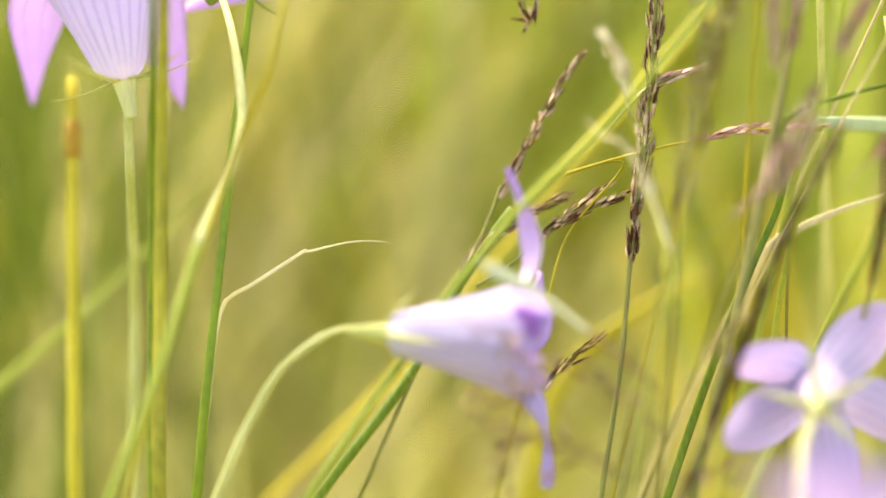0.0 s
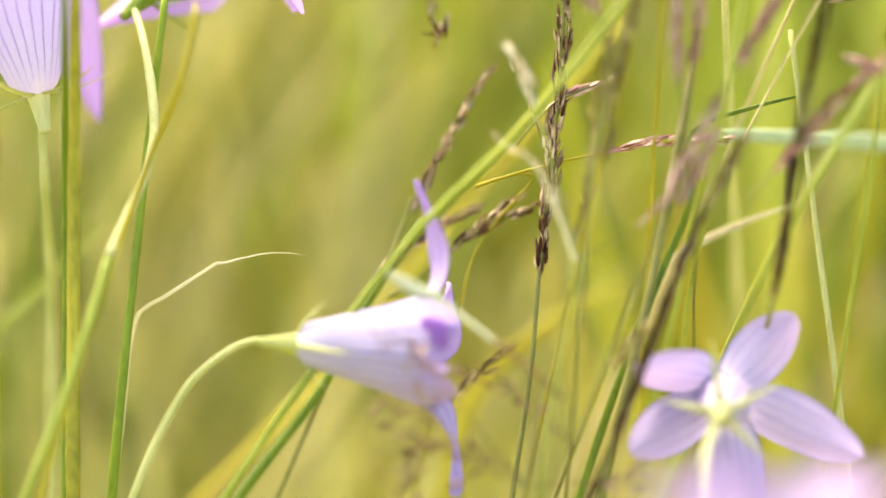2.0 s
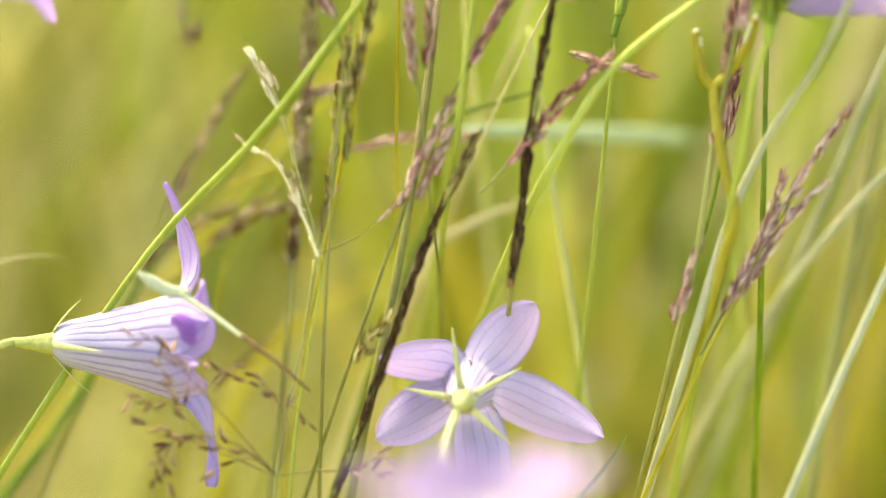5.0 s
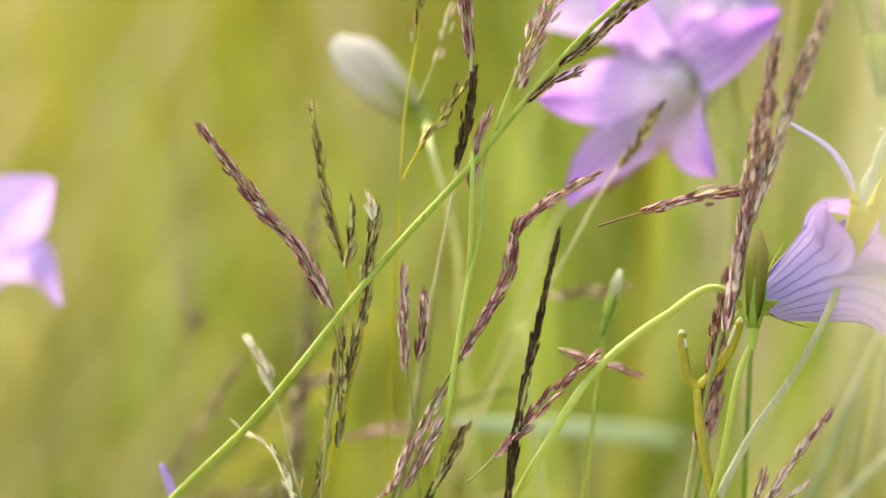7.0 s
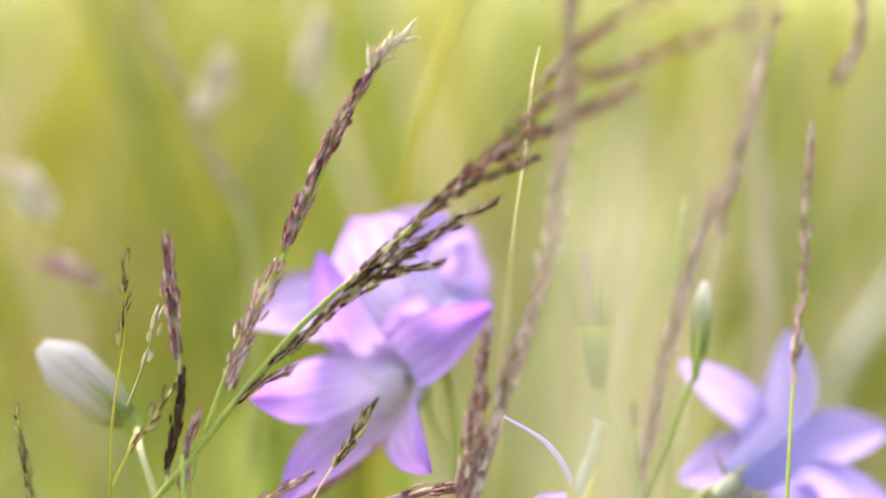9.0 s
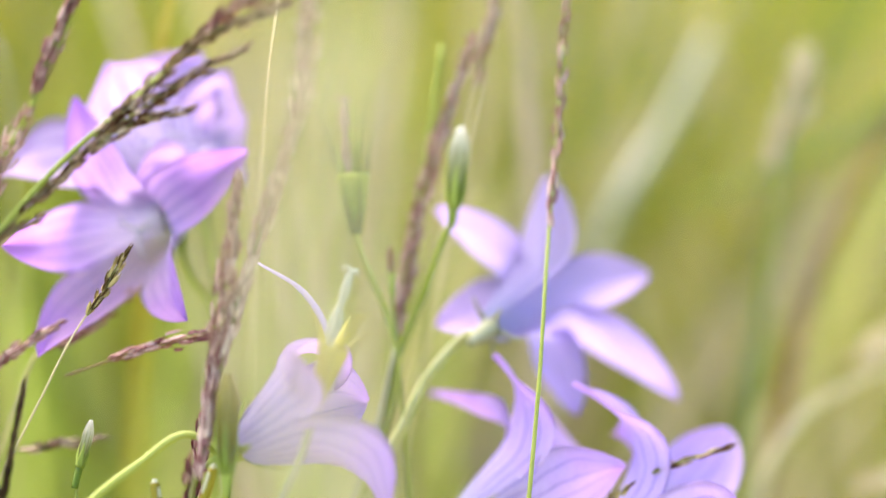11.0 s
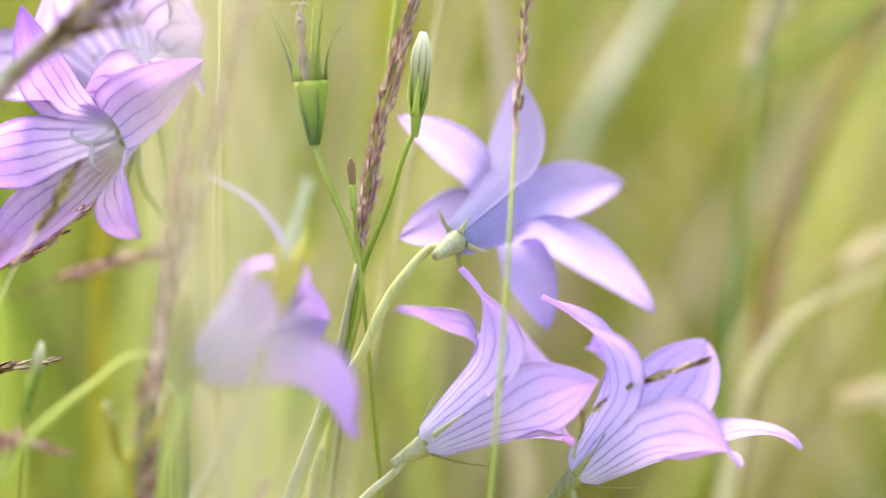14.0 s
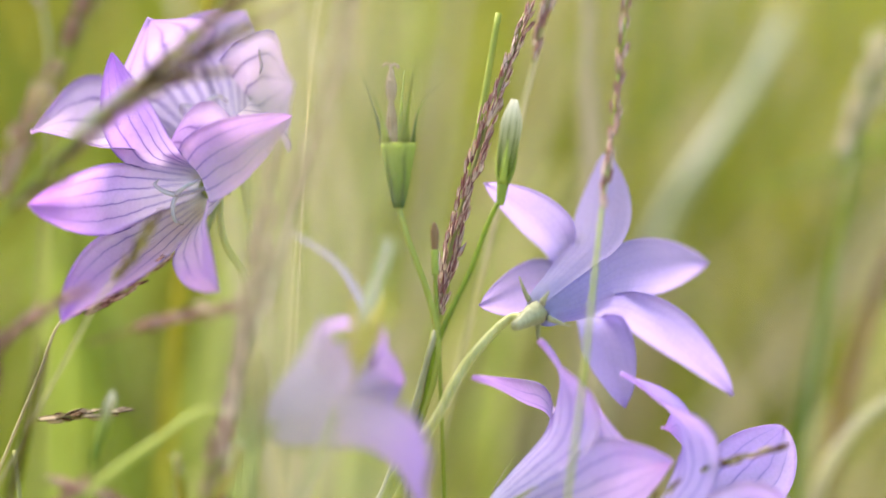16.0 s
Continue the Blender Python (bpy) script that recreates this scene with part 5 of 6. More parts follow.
# ---- the last stretch ----
grass([(0.0821, 0.4537, 0.4169), (0.0805, 0.4499, 0.4007), (0.0791, 0.4452, 0.3910), (0.0764, 0.4336, 0.3703), (0.0739, 0.4280, 0.3495)], "thin green grass stalk with a beaded brown ear", [
    ([(0.0791, 0.4452, 0.3910), (0.0806, 0.4500, 0.4015), (0.0819, 0.4533, 0.4146), (0.0830, 0.4554, 0.4271)], CHAFF_PINK, dict(step=0.0008, size=0.95, tilt=9, stem_mat=STEM)),
], STEM, 0.0007)
grass([(0.0689, 0.4637, 0.4162), (0.0634, 0.4610, 0.3987), (0.0595, 0.4586, 0.3836), (0.0575, 0.4567, 0.3724), (0.0556, 0.4563, 0.3577)], "grass with a long brown ear beside green buds", [
    ([(0.0575, 0.4567, 0.3724), (0.0595, 0.4586, 0.3836), (0.0634, 0.4610, 0.3987), (0.0697, 0.4637, 0.4169)], CHAFF_PINK, dict(step=0.00032, size=0.9, hug=0.0007)),
], OLIVE, 0.0008)
culm([(0.0655, 0.4679, 0.4158), (0.0630, 0.4651, 0.3990), (0.0601, 0.4625, 0.3829), (0.0576, 0.4623, 0.3697)], 0.0013, STEM, "green stem running beside an ear")
blade([(0.1450, 0.4931, 0.3613), (0.1344, 0.4933, 0.3578), (0.1254, 0.4929, 0.3517), (0.1200, 0.4917, 0.3430), (0.1181, 0.4903, 0.3343)], 0.0024, STRAW, "pale arching dry blade")
blade([(0.1111, 0.5396, 0.3796), (0.1255, 0.5394, 0.3847), (0.1400, 0.5396, 0.3913), (0.1564, 0.5398, 0.3998), (0.1662, 0.5467, 0.3852)], 0.0040, GREEN, "broad green blade far back")
culm([(0.1223, 0.5641, 0.4075), (0.1141, 0.5619, 0.3919), (0.1040, 0.5599, 0.3762), (0.0978, 0.5667, 0.3548)], 0.0032, STEM_GREY, "tan dry stem far back")
culm([(0.1523, 0.5302, 0.4008), (0.1388, 0.5272, 0.3786), (0.1309, 0.5238, 0.3564), (0.1249, 0.5200, 0.3324)], 0.0030, BROWN, "brown dry stem far back")
culm([(0.1281, 0.5123, 0.4048), (0.1241, 0.5085, 0.3817), (0.1192, 0.5041, 0.3550), (0.1161, 0.5002, 0.3318)], 0.0018, GREEN, "green stem standing far back")
for k, (a, b) in enumerate((((0.0364, 0.2717, 0.4363), (0.0371, 0.2639, 0.3928)), ((0.0386, 0.2628, 0.4370), (0.0392, 0.2637, 0.3928)), ((0.0394, 0.2539, 0.4377), (0.0396, 0.2467, 0.3972)), ((0.0402, 0.2800, 0.4355), (0.0389, 0.2637, 0.3928)),
                            ((0.0379, 0.2454, 0.4384), (0.0387, 0.2383, 0.3994)), ((0.0392, 0.2365, 0.4392), (0.0377, 0.2384, 0.3994)))):
    culm([a, Vector(a).lerp(Vector(b), 0.5) + Vector((-0.002, 0, 0)), b, Vector(b) + (Vector(b) - Vector(a)) * 0.6 + Vector((0.012, 0, 0))], 0.0017 + 0.0002 * (k % 3), BLEACHED, "bleached straw stem very close by")
grass([(0.0190, 0.4549, 0.3807), (0.0126, 0.4546, 0.3760), (0.0052, 0.4564, 0.3721), (0.0017, 0.4572, 0.3635)], "short grass ear bent sideways", [
    ([(0.0062, 0.4544, 0.3727), (0.0126, 0.4546, 0.3760), (0.0188, 0.4550, 0.3809)], CHAFF_PURPLE, dict(step=0.0006)),
    ([(0.0020, 0.4522, 0.3584), (0.0083, 0.4519, 0.3592), (0.0137, 0.4516, 0.3599)], CHAFF_BROWN, dict(step=0.0006)),
], STRAW, 0.0006)

grass([(0.1290, 0.5128, 0.4084), (0.1262, 0.5112, 0.3977), (0.1246, 0.5091, 0.3852), (0.1227, 0.5143, 0.3566)], "seeding grass with loose cream heads", [
    ([(0.1238, 0.5101, 0.3906), (0.1262, 0.5113, 0.3986), (0.1292, 0.5130, 0.4093)], CHAFF_PALE, dict(step=0.0006, size=1.6, hug=0.0014)),
    ([(0.1383, 0.5131, 0.3565), (0.1439, 0.5134, 0.3601), (0.1485, 0.5133, 0.3615)], CHAFF_PALE, dict(step=0.0007, size=1.5, hug=0.0012)),
    ([(0.1360, 0.4997, 0.3371), (0.1415, 0.4997, 0.3398), (0.1469, 0.4990, 0.3380)], CHAFF_PALE, dict(step=0.0007, size=1.4, hug=0.0012)),
], STEM_GREY, 0.0008)
grass([(-0.0164, 0.5088, 0.4421), (-0.0107, 0.5070, 0.4265), (-0.0022, 0.5051, 0.4117), (-0.0006, 0.5032, 0.3942), (-0.0017, 0.5107, 0.3705)], "seeding grass with pale pink ears, well behind", [
    ([(-0.0017, 0.5050, 0.4108), (-0.0089, 0.5066, 0.4237), (-0.0164, 0.5088, 0.4421), (-0.0186, 0.5099, 0.4513)], CHAFF_ROSE, dict(step=0.0010, size=0.85, hug=0.0006)),
    ([(-0.0098, 0.5068, 0.4255), (-0.0069, 0.5073, 0.4301), (-0.0055, 0.5076, 0.4338)], CHAFF_PALE, dict(step=0.0004, size=1.8, hug=0.0015)),
    ([(-0.0016, 0.5058, 0.4181), (0.0050, 0.5064, 0.4254), (0.0103, 0.5078, 0.4400)], CHAFF_PALE, dict(step=0.0005, start=0.6, size=1.8, hug=0.0015)),
    ([(-0.0218, 0.4834, 0.3918), (-0.0243, 0.4846, 0.4024), (-0.0313, 0.4852, 0.4051)], CHAFF_PINK, dict(step=0.0006, start=0.5, size=1.6, hug=0.0014)),
    ([(-0.0312, 0.4958, 0.4103), (-0.0339, 0.4963, 0.4139), (-0.0375, 0.4968, 0.4176)], CHAFF_PALE, dict(step=0.0004, size=1.8, hug=0.0015)),
], STRAW, 0.0007)
culm([(0.0345, 0.4879, 0.4484), (0.0286, 0.4865, 0.4344), (0.0246, 0.4850, 0.4194), (0.0229, 0.4933, 0.4024)], 0.0020, OCHRE, "ochre stem standing behind flowers")
grass([(0.0796, 0.4755, 0.4403), (0.0750, 0.4740, 0.4248), (0.0719, 0.4774, 0.4088), (0.0668, 0.4799, 0.3836)], "pair of rosy grass ears behind", [
    ([(0.0709, 0.4724, 0.4084), (0.0750, 0.4740, 0.4248), (0.0805, 0.4759, 0.4437)], CHAFF_PINK, dict(step=0.0008, size=1.1)),
    ([(0.0882, 0.4744, 0.4324), (0.0917, 0.4748, 0.4367), (0.0936, 0.4759, 0.4470)], CHAFF_PINK, dict(step=0.0008, size=1.1)),
], STRAW, 0.0007)

grass([(-0.0317, 0.4210, 0.3317), (-0.0302, 0.4190, 0.3281), (-0.0316, 0.4159, 0.3182), (-0.0336, 0.4120, 0.3060), (-0.0345, 0.4101, 0.2965)], "thin grass with a cream side branch and awns", [
    ([(-0.0304, 0.4193, 0.3293), (-0.0336, 0.4216, 0.3373), (-0.0364, 0.4229, 0.3420), (-0.0408, 0.4235, 0.3447)], CHAFF_PALE, dict(step=0.0026, start=0.25, tilt=16, stem_mat=BLEACHED, stem_width=0.0006)),
    ([(-0.0308, 0.4199, 0.3312), (-0.0328, 0.4219, 0.3381), (-0.0356, 0.4231, 0.3423)], CHAFF_OLIVE, dict(step=0.0022, start=0.3, tilt=24, stem_width=0.0003, size=0.7)),
    ([(-0.0304, 0.4197, 0.3304), (-0.0284, 0.4231, 0.3411), (-0.0275, 0.4259, 0.3502), (-0.0252, 0.4298, 0.3624)], CHAFF_OLIVE, dict(step=0.0016, start=0.05, tilt=12, stem_width=0.0004)),
    ([(-0.0295, 0.4197, 0.3282), (-0.0340, 0.4249, 0.3425), (-0.0360, 0.4269, 0.3494), (-0.0390, 0.4286, 0.3553)], CHAFF_PALE, dict(step=0.0007, start=0.75, size=1.3, tilt=6, stem_mat=STEM_PALE, stem_width=0.0004)),
    ([(-0.0300, 0.4195, 0.3297), (-0.0236, 0.4207, 0.3326), (-0.0189, 0.4221, 0.3364)], CHAFF_PINK, dict(step=0.0012, start=0.7, stem_width=0.0003)),
], STEM, 0.0005)
grass([(0.0952, 0.4393, 0.3571), (0.0923, 0.4405, 0.3518), (0.0892, 0.4399, 0.3472), (0.0856, 0.4419, 0.3401)], "fallen bits of a grass ear caught on petals", [
    ([(0.0935, 0.4383, 0.3565), (0.0982, 0.4382, 0.3583), (0.1036, 0.4382, 0.3600)], CHAFF_BROWN, dict(step=0.0011, tilt=9)),
    ([(0.0858, 0.4361, 0.3473), (0.0872, 0.4368, 0.3516), (0.0896, 0.4373, 0.3550)], CHAFF_OLIVE, dict(step=0.0012, start=0.3, tilt=16)),
], OLIVE, 0.00025)
grass([(0.0180, 0.4421, 0.3885), (0.0157, 0.4415, 0.3839), (0.0126, 0.4410, 0.3801), (0.0053, 0.4412, 0.3668)], "short brown ear in front of a flower", [
    ([(0.0128, 0.4410, 0.3803), (0.0154, 0.4415, 0.3839), (0.0181, 0.4422, 0.3889)], CHAFF_OLIVE, dict(step=0.0006, tilt=12)),
], STRAW, 0.0004)

# ---- soft tufts behind ----
tuft((0.0014, 0.6549, 0.2761), "lime", 0.1, 0.032, 24, 0.0038, 0.05, 0)
tuft((0.0453, 0.6799, 0.2821), "lime", 0.0, 0.032, 24, 0.0038, 0.05, 1)
tuft((-0.0250, 0.6980, 0.2843), "lime", 0.2, 0.032, 20, 0.0038, 0.05, 2)
tuft((-0.0483, 0.6812, 0.2337), "lime", 0.2, 0.032, 20, 0.0038, 0.05, 3)
tuft((-0.0718, 0.6935, 0.1944), "straw", 0.2, 0.032, 28, 0.0038, 0.05, 4)
tuft((-0.0859, 0.6530, 0.2040), "straw", 0.2, 0.032, 24, 0.0038, 0.05, 5)
tuft((-0.0546, 0.7260, 0.2255), "gold", 0.2, 0.032, 20, 0.0038, 0.05, 6)
tuft((-0.0036, 0.7274, 0.2814), "lime", 0.1, 0.032, 20, 0.0038, 0.05, 7)
tuft((0.1064, 0.7431, 0.3196), "lime", 0.0, 0.032, 20, 0.0038, 0.05, 8)
tuft((-0.1683, 0.6278, 0.2834), "olive", 0.1, 0.032, 28, 0.0038, 0.05, 9)
tuft((-0.1539, 0.6008, 0.2599), "rosy", 0.0, 0.032, 20, 0.0038, 0.05, 10)
tuft((-0.0947, 0.5872, 0.2317), "straw", 0.2, 0.032, 20, 0.0038, 0.05, 11)
tuft((-0.0727, 0.5880, 0.2275), "lime", 0.1, 0.032, 20, 0.0038, 0.05, 12)
tuft((0.1247, 0.6758, 0.2919), "straw", 0.1, 0.032, 16, 0.0038, 0.05, 13)
tuft((0.1552, 0.6726, 0.2870), "straw", 0.1, 0.032, 14, 0.0038, 0.05, 14)
tuft((0.0508, 0.6613, 0.2946), "straw", 0.1, 0.032, 16, 0.0038, 0.05, 15)
tuft((0.0084, 0.6842, 0.2910), "straw", 0.1, 0.032, 14, 0.0038, 0.05, 16)
tuft((-0.1084, 0.6360, 0.3116), "green", 0.7, 0.032, 8, 0.0038, 0.05, 17)
tuft((-0.0899, 0.6432, 0.3420), "rosy", 0.7, 0.032, 4, 0.0038, 0.05, 18)
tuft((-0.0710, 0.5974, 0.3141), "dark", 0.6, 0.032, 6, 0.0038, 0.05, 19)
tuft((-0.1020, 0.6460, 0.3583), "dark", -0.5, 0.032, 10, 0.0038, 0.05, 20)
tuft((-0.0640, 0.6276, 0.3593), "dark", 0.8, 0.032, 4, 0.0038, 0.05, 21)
tuft((-0.0557, 0.6338, 0.2885), "olive", 0.7, 0.032, 8, 0.0038, 0.05, 22)
tuft((-0.1075, 0.6207, 0.3364), "rosy", 0.8, 0.032, 6, 0.0038, 0.05, 23)
tuft((-0.0852, 0.6587, 0.3168), "olive", 0.9, 0.032, 6, 0.0038, 0.05, 24)
tuft((-0.0323, 0.6074, 0.4191), "rosy", 0.4, 0.032, 4, 0.0038, 0.05, 25)
tuft((0.0052, 0.6175, 0.4290), "rosy", -0.4, 0.032, 6, 0.0038, 0.05, 26)
tuft((0.0318, 0.6071, 0.4336), "dark", 0.2, 0.032, 4, 0.0038, 0.05, 28)
tuft((0.1008, 0.6101, 0.3878), "rosy", 0.3, 0.032, 6, 0.0038, 0.05, 29)
tuft((0.0802, 0.6048, 0.4264), "rosy", -0.2, 0.032, 4, 0.0038, 0.05, 30)
tuft((0.1250, 0.6132, 0.3414), "rosy", 0.3, 0.032, 6, 0.0038, 0.05, 31)
tuft((0.1577, 0.6199, 0.3350), "straw", 0.5, 0.032, 4, 0.0038, 0.05, 32)
tuft((0.1348, 0.6063, 0.3635), "dark", 0.4, 0.032, 4, 0.0038, 0.05, 33)
tuft((0.1115, 0.6319, 0.3836), "green", 0.2, 0.032, 6, 0.0038, 0.05, 34)
tuft((0.1470, 0.5972, 0.3176), "rosy", -0.3, 0.032, 6, 0.0038, 0.05, 35)
tuft((0.0801, 0.6033, 0.3242), "straw", 0.2, 0.032, 6, 0.0038, 0.05, 36)
tuft((0.0447, 0.6267, 0.3265), "green", 0.1, 0.032, 6, 0.0038, 0.05, 37)
tuft((0.1627, 0.6254, 0.3680), "rosy", 0.5, 0.032, 6, 0.0038, 0.05, 38)
tuft((-0.1546, 0.5872, 0.2504), "dark", 0.2, 0.032, 6, 0.0038, 0.05, 39)
tuft((-0.1097, 0.6501, 0.2692), "olive", 0.6, 0.032, 6, 0.0038, 0.05, 40)
tuft((-0.1299, 0.6371, 0.2339), "straw", 0.4, 0.032, 6, 0.0038, 0.05, 41)
tuft((-0.0374, 0.6462, 0.2342), "gold", 0.3, 0.032, 8, 0.0038, 0.05, 42)
tuft((-0.0929, 0.6711, 0.2637), "straw", 0.7, 0.032, 6, 0.0038, 0.05, 43)
tuft((0.0185, 0.6241, 0.3008), "green", 0.2, 0.032, 6, 0.0038, 0.05, 44)
tuft((-0.0898, 0.5889, 0.2807), "dark", 0.6, 0.032, 6, 0.0038, 0.05, 45)
tuft((0.0108, 0.5869, 0.2579), "green", 0.2, 0.032, 6, 0.0038, 0.05, 46)
tuft((0.0515, 0.5858, 0.2817), "lime", 0.1, 0.032, 8, 0.0038, 0.05, 47)
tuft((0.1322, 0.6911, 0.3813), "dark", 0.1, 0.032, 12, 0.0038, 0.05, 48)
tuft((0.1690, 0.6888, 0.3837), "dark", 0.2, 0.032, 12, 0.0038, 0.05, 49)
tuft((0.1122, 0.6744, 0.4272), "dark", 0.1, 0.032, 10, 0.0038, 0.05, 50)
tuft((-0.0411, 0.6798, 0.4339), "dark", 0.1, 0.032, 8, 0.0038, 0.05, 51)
tuft((-0.0087, 0.6984, 0.4290), "olive", 0.1, 0.032, 12, 0.0038, 0.05, 52)
tuft((-0.0570, 0.6197, 0.2231), "straw", 0.2, 0.032, 24, 0.0038, 0.05, 53)
tuft((-0.0468, 0.6565, 0.2029), "lime", 0.2, 0.032, 24, 0.0038, 0.05, 54)
tuft((-0.0048, 0.6897, 0.2957), "gold", 0.2, 0.032, 20, 0.0038, 0.05, 55)
tuft((-0.1543, 0.6274, 0.2780), "dark", 0.1, 0.032, 24, 0.0038, 0.05, 56)
tuft((-0.1466, 0.6361, 0.2361), "green", 0.1, 0.032, 20, 0.0038, 0.05, 57)
tuft((-0.0541, 0.7002, 0.4333), "olive", 0.1, 0.032, 24, 0.0038, 0.05, 58)
tuft((0.0085, 0.7372, 0.4204), "olive", 0.1, 0.032, 16, 0.0038, 0.05, 59)
tuft((0.1506, 0.7288, 0.3718), "green", 0.1, 0.032, 24, 0.0038, 0.05, 60)
tuft((0.1765, 0.7069, 0.3740), "green", 0.2, 0.032, 16, 0.0038, 0.05, 61)
tuft((-0.1665, 0.6317, 0.2618), "dark", 0.1, 0.032, 20, 0.0038, 0.05, 62)
tuft((-0.1768, 0.6712, 0.2904), "green", 0.1, 0.032, 24, 0.0038, 0.05, 63)
tuft((-0.1508, 0.5930, 0.2343), "rosy", 0.0, 0.032, 24, 0.0038, 0.05, 64)
tuft((-0.1055, 0.6552, 0.2840), "straw", 0.5, 0.032, 44, 0.0038, 0.05, 65)
tuft((-0.0888, 0.6792, 0.2883), "straw", 0.5, 0.032, 44, 0.0038, 0.05, 66)
tuft((-0.1230, 0.6758, 0.2882), "straw", 0.4, 0.032, 24, 0.0038, 0.05, 67)
tuft((-0.1229, 0.6637, 0.2496), "gold", 0.2, 0.032, 20, 0.0038, 0.05, 68)
tuft((-0.1215, 0.6510, 0.2086), "straw", 0.2, 0.032, 20, 0.0038, 0.05, 69)
tuft((-0.0985, 0.6758, 0.2135), "lime", 0.3, 0.032, 20, 0.0038, 0.05, 70)
tuft((-0.0516, 0.6774, 0.2040), "straw", 0.1, 0.032, 20, 0.0038, 0.05, 71)
tuft((-0.0274, 0.6713, 0.2440), "olive", 0.0, 0.032, 16, 0.0038, 0.05, 72)
tuft((-0.0920, 0.6546, 0.2154), "lime", 0.1, 0.032, 16, 0.0038, 0.05, 73)
tuft((-0.0707, 0.6385, 0.2871), "dark", 0.1, 0.032, 10, 0.0038, 0.05, 74)
tuft((-0.1090, 0.7206, 0.2253), "gold", 0.2, 0.032, 28, 0.0038, 0.05, 75)
tuft((-0.0840, 0.7127, 0.1922), "gold", 0.2, 0.032, 24, 0.0038, 0.05, 76)
tuft((-0.0629, 0.7403, 0.2739), "gold", 0.4, 0.032, 24, 0.0038, 0.05, 77)
tuft((-0.0068, 0.6951, 0.2296), "lime", 0.1, 0.032, 28, 0.0038, 0.05, 78)
tuft((0.0116, 0.6705, 0.2484), "lime", 0.0, 0.032, 24, 0.0038, 0.05, 79)
tuft((-0.0657, 0.6583, 0.2908), "gold", 0.3, 0.032, 20, 0.0038, 0.05, 80)
tuft((-0.1206, 0.6602, 0.2388), "cream", 0.1, 0.032, 24, 0.0038, 0.05, 81)
tuft((0.0284, 0.6101, 0.2537), "gold", 0.05, 0.032, 28, 0.0038, 0.05, 82)
tuft((0.0246, 0.7067, 0.2615), "lime", 0.0, 0.032, 24, 0.0038, 0.05, 83)
tuft((0.0436, 0.6464, 0.2665), "rosy", 0.05, 0.032, 12, 0.0038, 0.05, 84)
tuft((-0.0949, 0.6817, 0.2766), "green", 0.3, 0.032, 24, 0.0038, 0.05, 85)
tuft((0.0203, 0.6835, 0.2640), "lime", 0.0, 0.032, 32, 0.0038, 0.05, 86)
tuft((0.0277, 0.5542, 0.2511), "gold", 0.0, 0.032, 24, 0.0038, 0.05, 87)
tuft((-0.0552, 0.6662, 0.2198), "lime", 0.2, 0.032, 24, 0.0038, 0.05, 88)
tuft((0.0602, 0.6449, 0.2342), "green", 0.0, 0.032, 20, 0.0038, 0.05, 89)
tuft((-0.1048, 0.7254, 0.3473), "olive", 0.2, 0.032, 24, 0.0038, 0.05, 90)
tuft((-0.0915, 0.7577, 0.3523), "gold", 0.2, 0.032, 12, 0.0038, 0.05, 91)
tuft((-0.1143, 0.7100, 0.2753), "green", 0.3, 0.032, 20, 0.0038, 0.05, 92)
tuft((-0.1017, 0.7459, 0.2979), "lime", 0.3, 0.032, 20, 0.0038, 0.05, 93)
tuft((-0.0093, 0.6645, 0.3268), "dark", 0.6, 0.032, 8, 0.0038, 0.05, 94)
tuft((-0.0703, 0.6914, 0.3232), "gold", 0.2, 0.032, 20, 0.0038, 0.05, 95)
tuft((-0.0957, 0.6866, 0.3582), "olive", 0.3, 0.032, 24, 0.0038, 0.05, 96)
tuft((-0.0821, 0.7307, 0.3764), "olive", -0.2, 0.032, 16, 0.0038, 0.05, 97)
tuft((-0.1039, 0.6807, 0.3245), "lime", 0.3, 0.032, 16, 0.0038, 0.05, 98)
tuft((-0.0295, 0.7987, 0.4205), "straw", 0.1, 0.032, 12, 0.0038, 0.05, 99)
tuft((0.0285, 0.6753, 0.4123), "olive", 0.2, 0.032, 12, 0.0038, 0.05, 100)
tuft((-0.0465, 0.7366, 0.3998), "olive", 0.1, 0.032, 20, 0.0038, 0.05, 101)
tuft((0.0190, 0.6779, 0.4332), "olive", -0.1, 0.032, 20, 0.0038, 0.05, 102)
tuft((-0.0064, 0.7361, 0.4059), "gold", 0.2, 0.032, 16, 0.0038, 0.05, 103)
tuft((0.1274, 0.6926, 0.4135), "gold", 0.0, 0.032, 16, 0.0038, 0.05, 104)
tuft((0.0136, 0.7354, 0.4057), "olive", 0.1, 0.032, 20, 0.0038, 0.05, 105)
tuft((0.0869, 0.7324, 0.3981), "straw", 0.0, 0.032, 16, 0.0038, 0.05, 106)
tuft((0.1057, 0.6720, 0.4028), "rosy", 0.05, 0.032, 16, 0.0038, 0.05, 107)
tuft((0.1374, 0.7294, 0.3842), "olive", 0.0, 0.032, 20, 0.0038, 0.05, 108)
tuft((0.1004, 0.7517, 0.3656), "olive", 0.0, 0.032, 24, 0.0038, 0.05, 109)
tuft((-0.1082, 0.7098, 0.3783), "gold", 0.3, 0.032, 16, 0.0038, 0.05, 110)
tuft((-0.0582, 0.7396, 0.4238), "olive", 0.1, 0.032, 20, 0.0038, 0.05, 111)
tuft((-0.0094, 0.6939, 0.3875), "olive", 0.4, 0.032, 16, 0.0038, 0.05, 112)
tuft((0.1198, 0.7097, 0.3839), "olive", 0.1, 0.032, 20, 0.0038, 0.05, 113)
tuft((0.0503, 0.7161, 0.4235), "straw", 0.1, 0.032, 12, 0.0038, 0.05, 114)
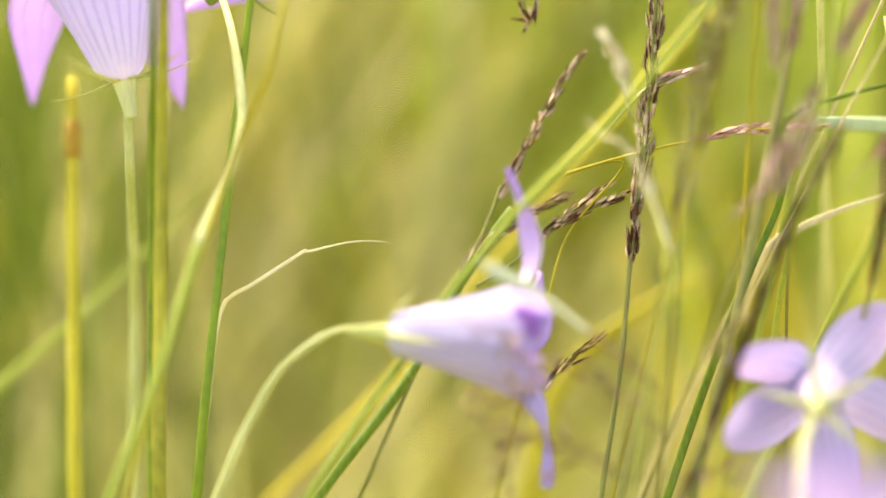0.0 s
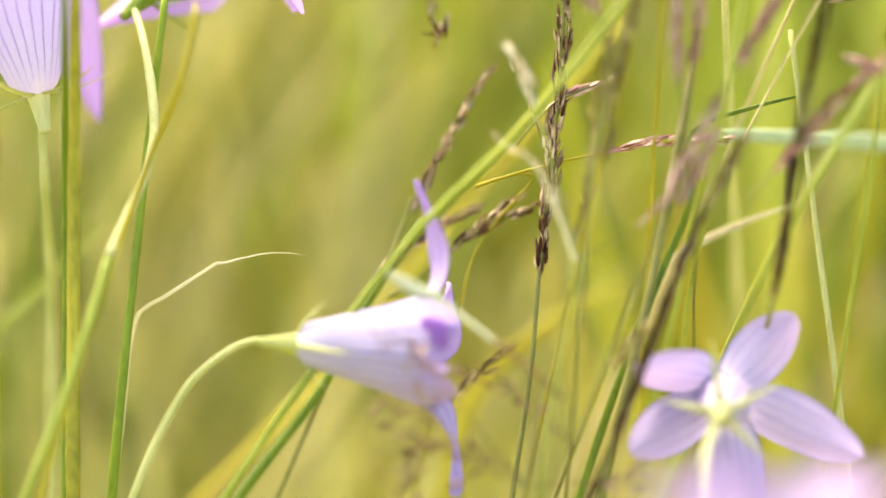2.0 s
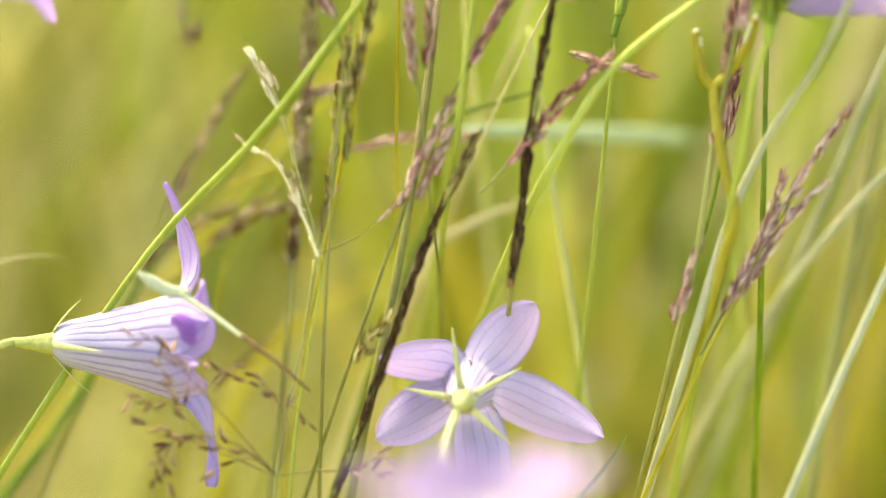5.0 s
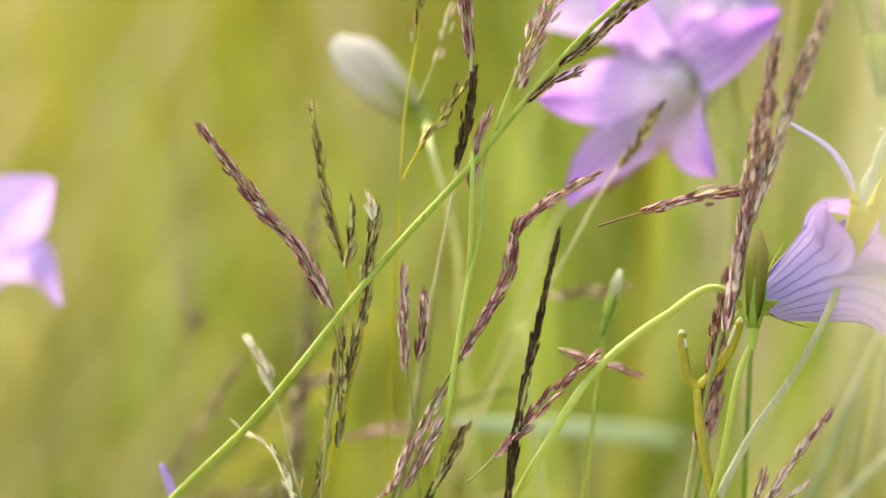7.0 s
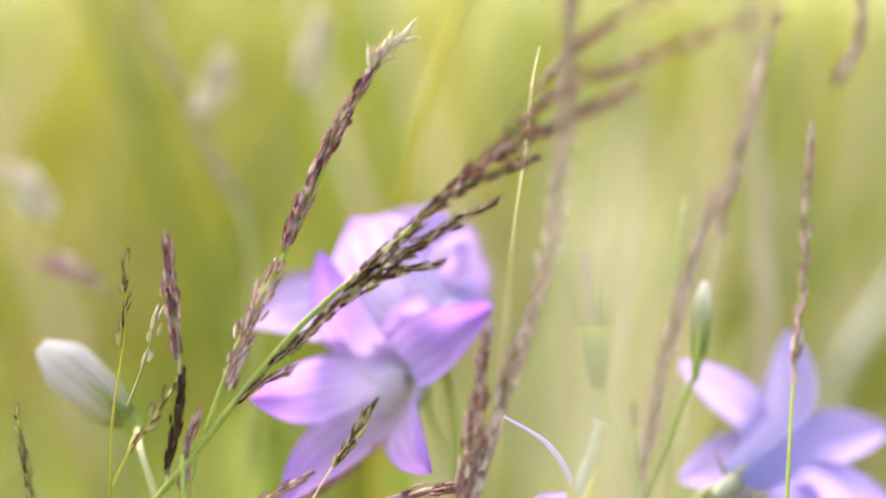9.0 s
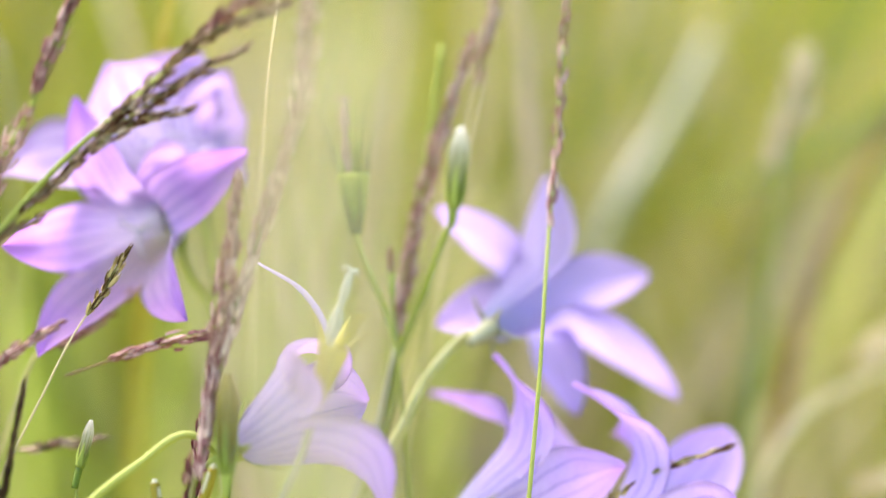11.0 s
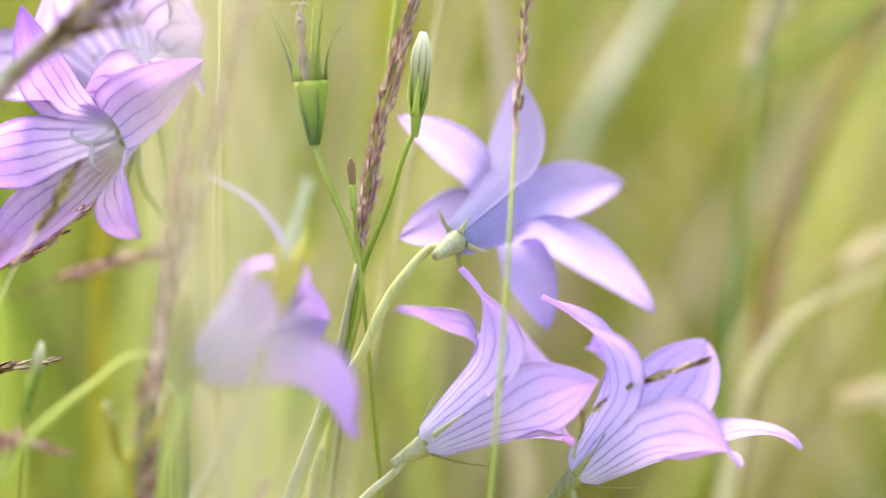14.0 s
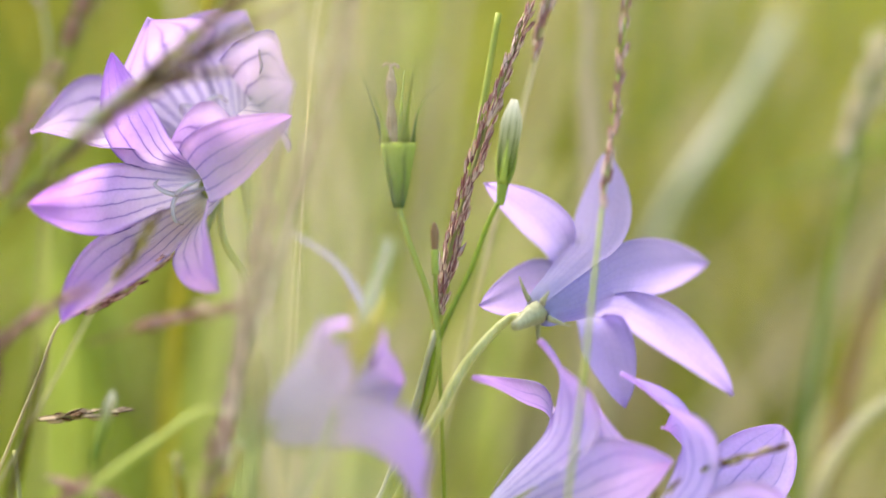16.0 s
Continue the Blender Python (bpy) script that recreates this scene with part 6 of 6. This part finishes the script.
tuft((0.1149, 0.6987, 0.3021), "green", 0.1, 0.032, 16, 0.0038, 0.05, 115)
tuft((0.1726, 0.7347, 0.2997), "green", 0.0, 0.032, 16, 0.0038, 0.05, 116)
tuft((0.0854, 0.6441, 0.3267), "dark", 0.0, 0.032, 10, 0.0038, 0.05, 117)
tuft((0.1178, 0.7505, 0.3655), "olive", 0.0, 0.032, 20, 0.0038, 0.05, 118)
tuft((0.1443, 0.7760, 0.3481), "rosy", 0.3, 0.032, 16, 0.0038, 0.05, 119)
tuft((0.1647, 0.7696, 0.3207), "rosy", 0.1, 0.032, 20, 0.0038, 0.05, 120)
tuft((0.1779, 0.7105, 0.3375), "rosy", 0.2, 0.032, 20, 0.0038, 0.05, 121)
tuft((0.1896, 0.7300, 0.2799), "lime", 0.0, 0.032, 20, 0.0038, 0.05, 122)
tuft((0.1548, 0.7949, 0.2870), "green", 0.0, 0.032, 20, 0.0038, 0.05, 123)
tuft((0.0742, 0.6527, 0.3132), "rosy", 0.0, 0.032, 12, 0.0038, 0.05, 124)
tuft((0.0170, 0.7474, 0.3067), "green", 0.0, 0.032, 24, 0.0038, 0.05, 125)
tuft((0.0606, 0.7225, 0.3568), "straw", 0.0, 0.032, 12, 0.0038, 0.05, 126)
tuft((0.1847, 0.8053, 0.3580), "olive", 0.2, 0.032, 20, 0.0038, 0.05, 127)
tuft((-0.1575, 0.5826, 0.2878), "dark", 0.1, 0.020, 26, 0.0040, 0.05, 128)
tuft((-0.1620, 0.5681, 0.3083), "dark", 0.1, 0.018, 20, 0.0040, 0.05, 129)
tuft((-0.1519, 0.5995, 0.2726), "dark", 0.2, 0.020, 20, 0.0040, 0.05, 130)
tuft((-0.1037, 0.6377, 0.2443), "cream", 0.2, 0.025, 20, 0.0040, 0.04, 131)
tuft((0.0028, 0.6251, 0.3338), "fresh", 0.1, 0.030, 30, 0.0042, 0.05, 132)
tuft((0.0156, 0.6607, 0.3116), "fresh", 0.1, 0.030, 30, 0.0042, 0.05, 133)
tuft((0.0431, 0.6359, 0.2999), "fresh", 0.1, 0.030, 24, 0.0042, 0.05, 134)
tuft((-0.0397, 0.6170, 0.2285), "cream", 0.1, 0.030, 30, 0.0042, 0.03, 135)
tuft((-0.0510, 0.5755, 0.2345), "straw", 0.1, 0.020, 16, 0.0040, 0.03, 136)
tuft((-0.0112, 0.6384, 0.3239), "fresh", 0.1, 0.030, 24, 0.0042, 0.04, 137)
tuft((0.0239, 0.6192, 0.3257), "fresh", 0.1, 0.030, 24, 0.0042, 0.04, 138)
tuft((-0.0751, 0.7942, 0.3977), "green", 0.1, 0.040, 30, 0.0045, 0.06, 139)
tuft((-0.1179, 0.7535, 0.3278), "green", 0.1, 0.040, 30, 0.0045, 0.06, 140)
tuft((-0.1012, 0.6088, 0.2901), "cream", 0.2, 0.022, 22, 0.0045, 0.03, 141)
tuft((-0.0922, 0.6257, 0.2737), "cream", 0.2, 0.024, 28, 0.0045, 0.03, 142)
tuft((-0.1170, 0.6503, 0.2953), "cream", 0.3, 0.024, 25, 0.0045, 0.03, 143)
tuft((-0.1049, 0.5994, 0.2614), "straw", 0.2, 0.020, 10, 0.0045, 0.02, 144)
tuft((-0.0802, 0.5770, 0.2491), "cream", 0.2, 0.020, 12, 0.0042, 0.02, 145)
tuft((-0.1022, 0.5536, 0.2499), "cream", 0.2, 0.018, 10, 0.0042, 0.01, 146)
tuft((0.1268, 0.6533, 0.3894), "olive", 0.2, 0.025, 12, 0.0042, 0.06, 147)
tuft((0.1580, 0.6205, 0.3741), "olive", 0.3, 0.025, 12, 0.0042, 0.06, 148)
tuft((0.1094, 0.6553, 0.3956), "dark", 0.3, 0.030, 6, 0.0042, 0.06, 149)
tuft((-0.0595, 0.6561, 0.4332), "rosy", 0.1, 0.022, 12, 0.0042, 0.05, 150)
tuft((-0.0397, 0.6765, 0.4360), "olive", 0.1, 0.022, 14, 0.0042, 0.05, 151)
tuft((-0.0676, 0.6350, 0.4238), "olive", 0.1, 0.022, 10, 0.0042, 0.05, 152)
tuft((0.0293, 0.6561, 0.4353), "green", 0.1, 0.022, 10, 0.0042, 0.05, 153)
tuft((0.0198, 0.6548, 0.4224), "olive", 0.1, 0.022, 8, 0.0042, 0.05, 154)
tuft((-0.1096, 0.6705, 0.2880), "cream", 0.25, 0.022, 22, 0.0046, 0.03, 160)
tuft((-0.0950, 0.6942, 0.2914), "cream", 0.25, 0.022, 22, 0.0046, 0.03, 161)
tuft((-0.0854, 0.6499, 0.2815), "cream", 0.25, 0.022, 19, 0.0046, 0.03, 162)
tuft((-0.1131, 0.6403, 0.2603), "cream", 0.25, 0.022, 19, 0.0046, 0.03, 163)
tuft((-0.1392, 0.5914, 0.2428), "cream", 0.25, 0.022, 10, 0.0046, 0.03, 164)
tuft((-0.1431, 0.6643, 0.2787), "cream", 0.25, 0.022, 10, 0.0046, 0.03, 165)
tuft((-0.1250, 0.6000, 0.2698), "cream", 0.25, 0.018, 16, 0.0046, 0.02, 170)
tuft((-0.1109, 0.5737, 0.2490), "cream", 0.25, 0.018, 16, 0.0046, 0.02, 171)
tuft((-0.1283, 0.5753, 0.2582), "cream", 0.25, 0.018, 12, 0.0046, 0.02, 172)
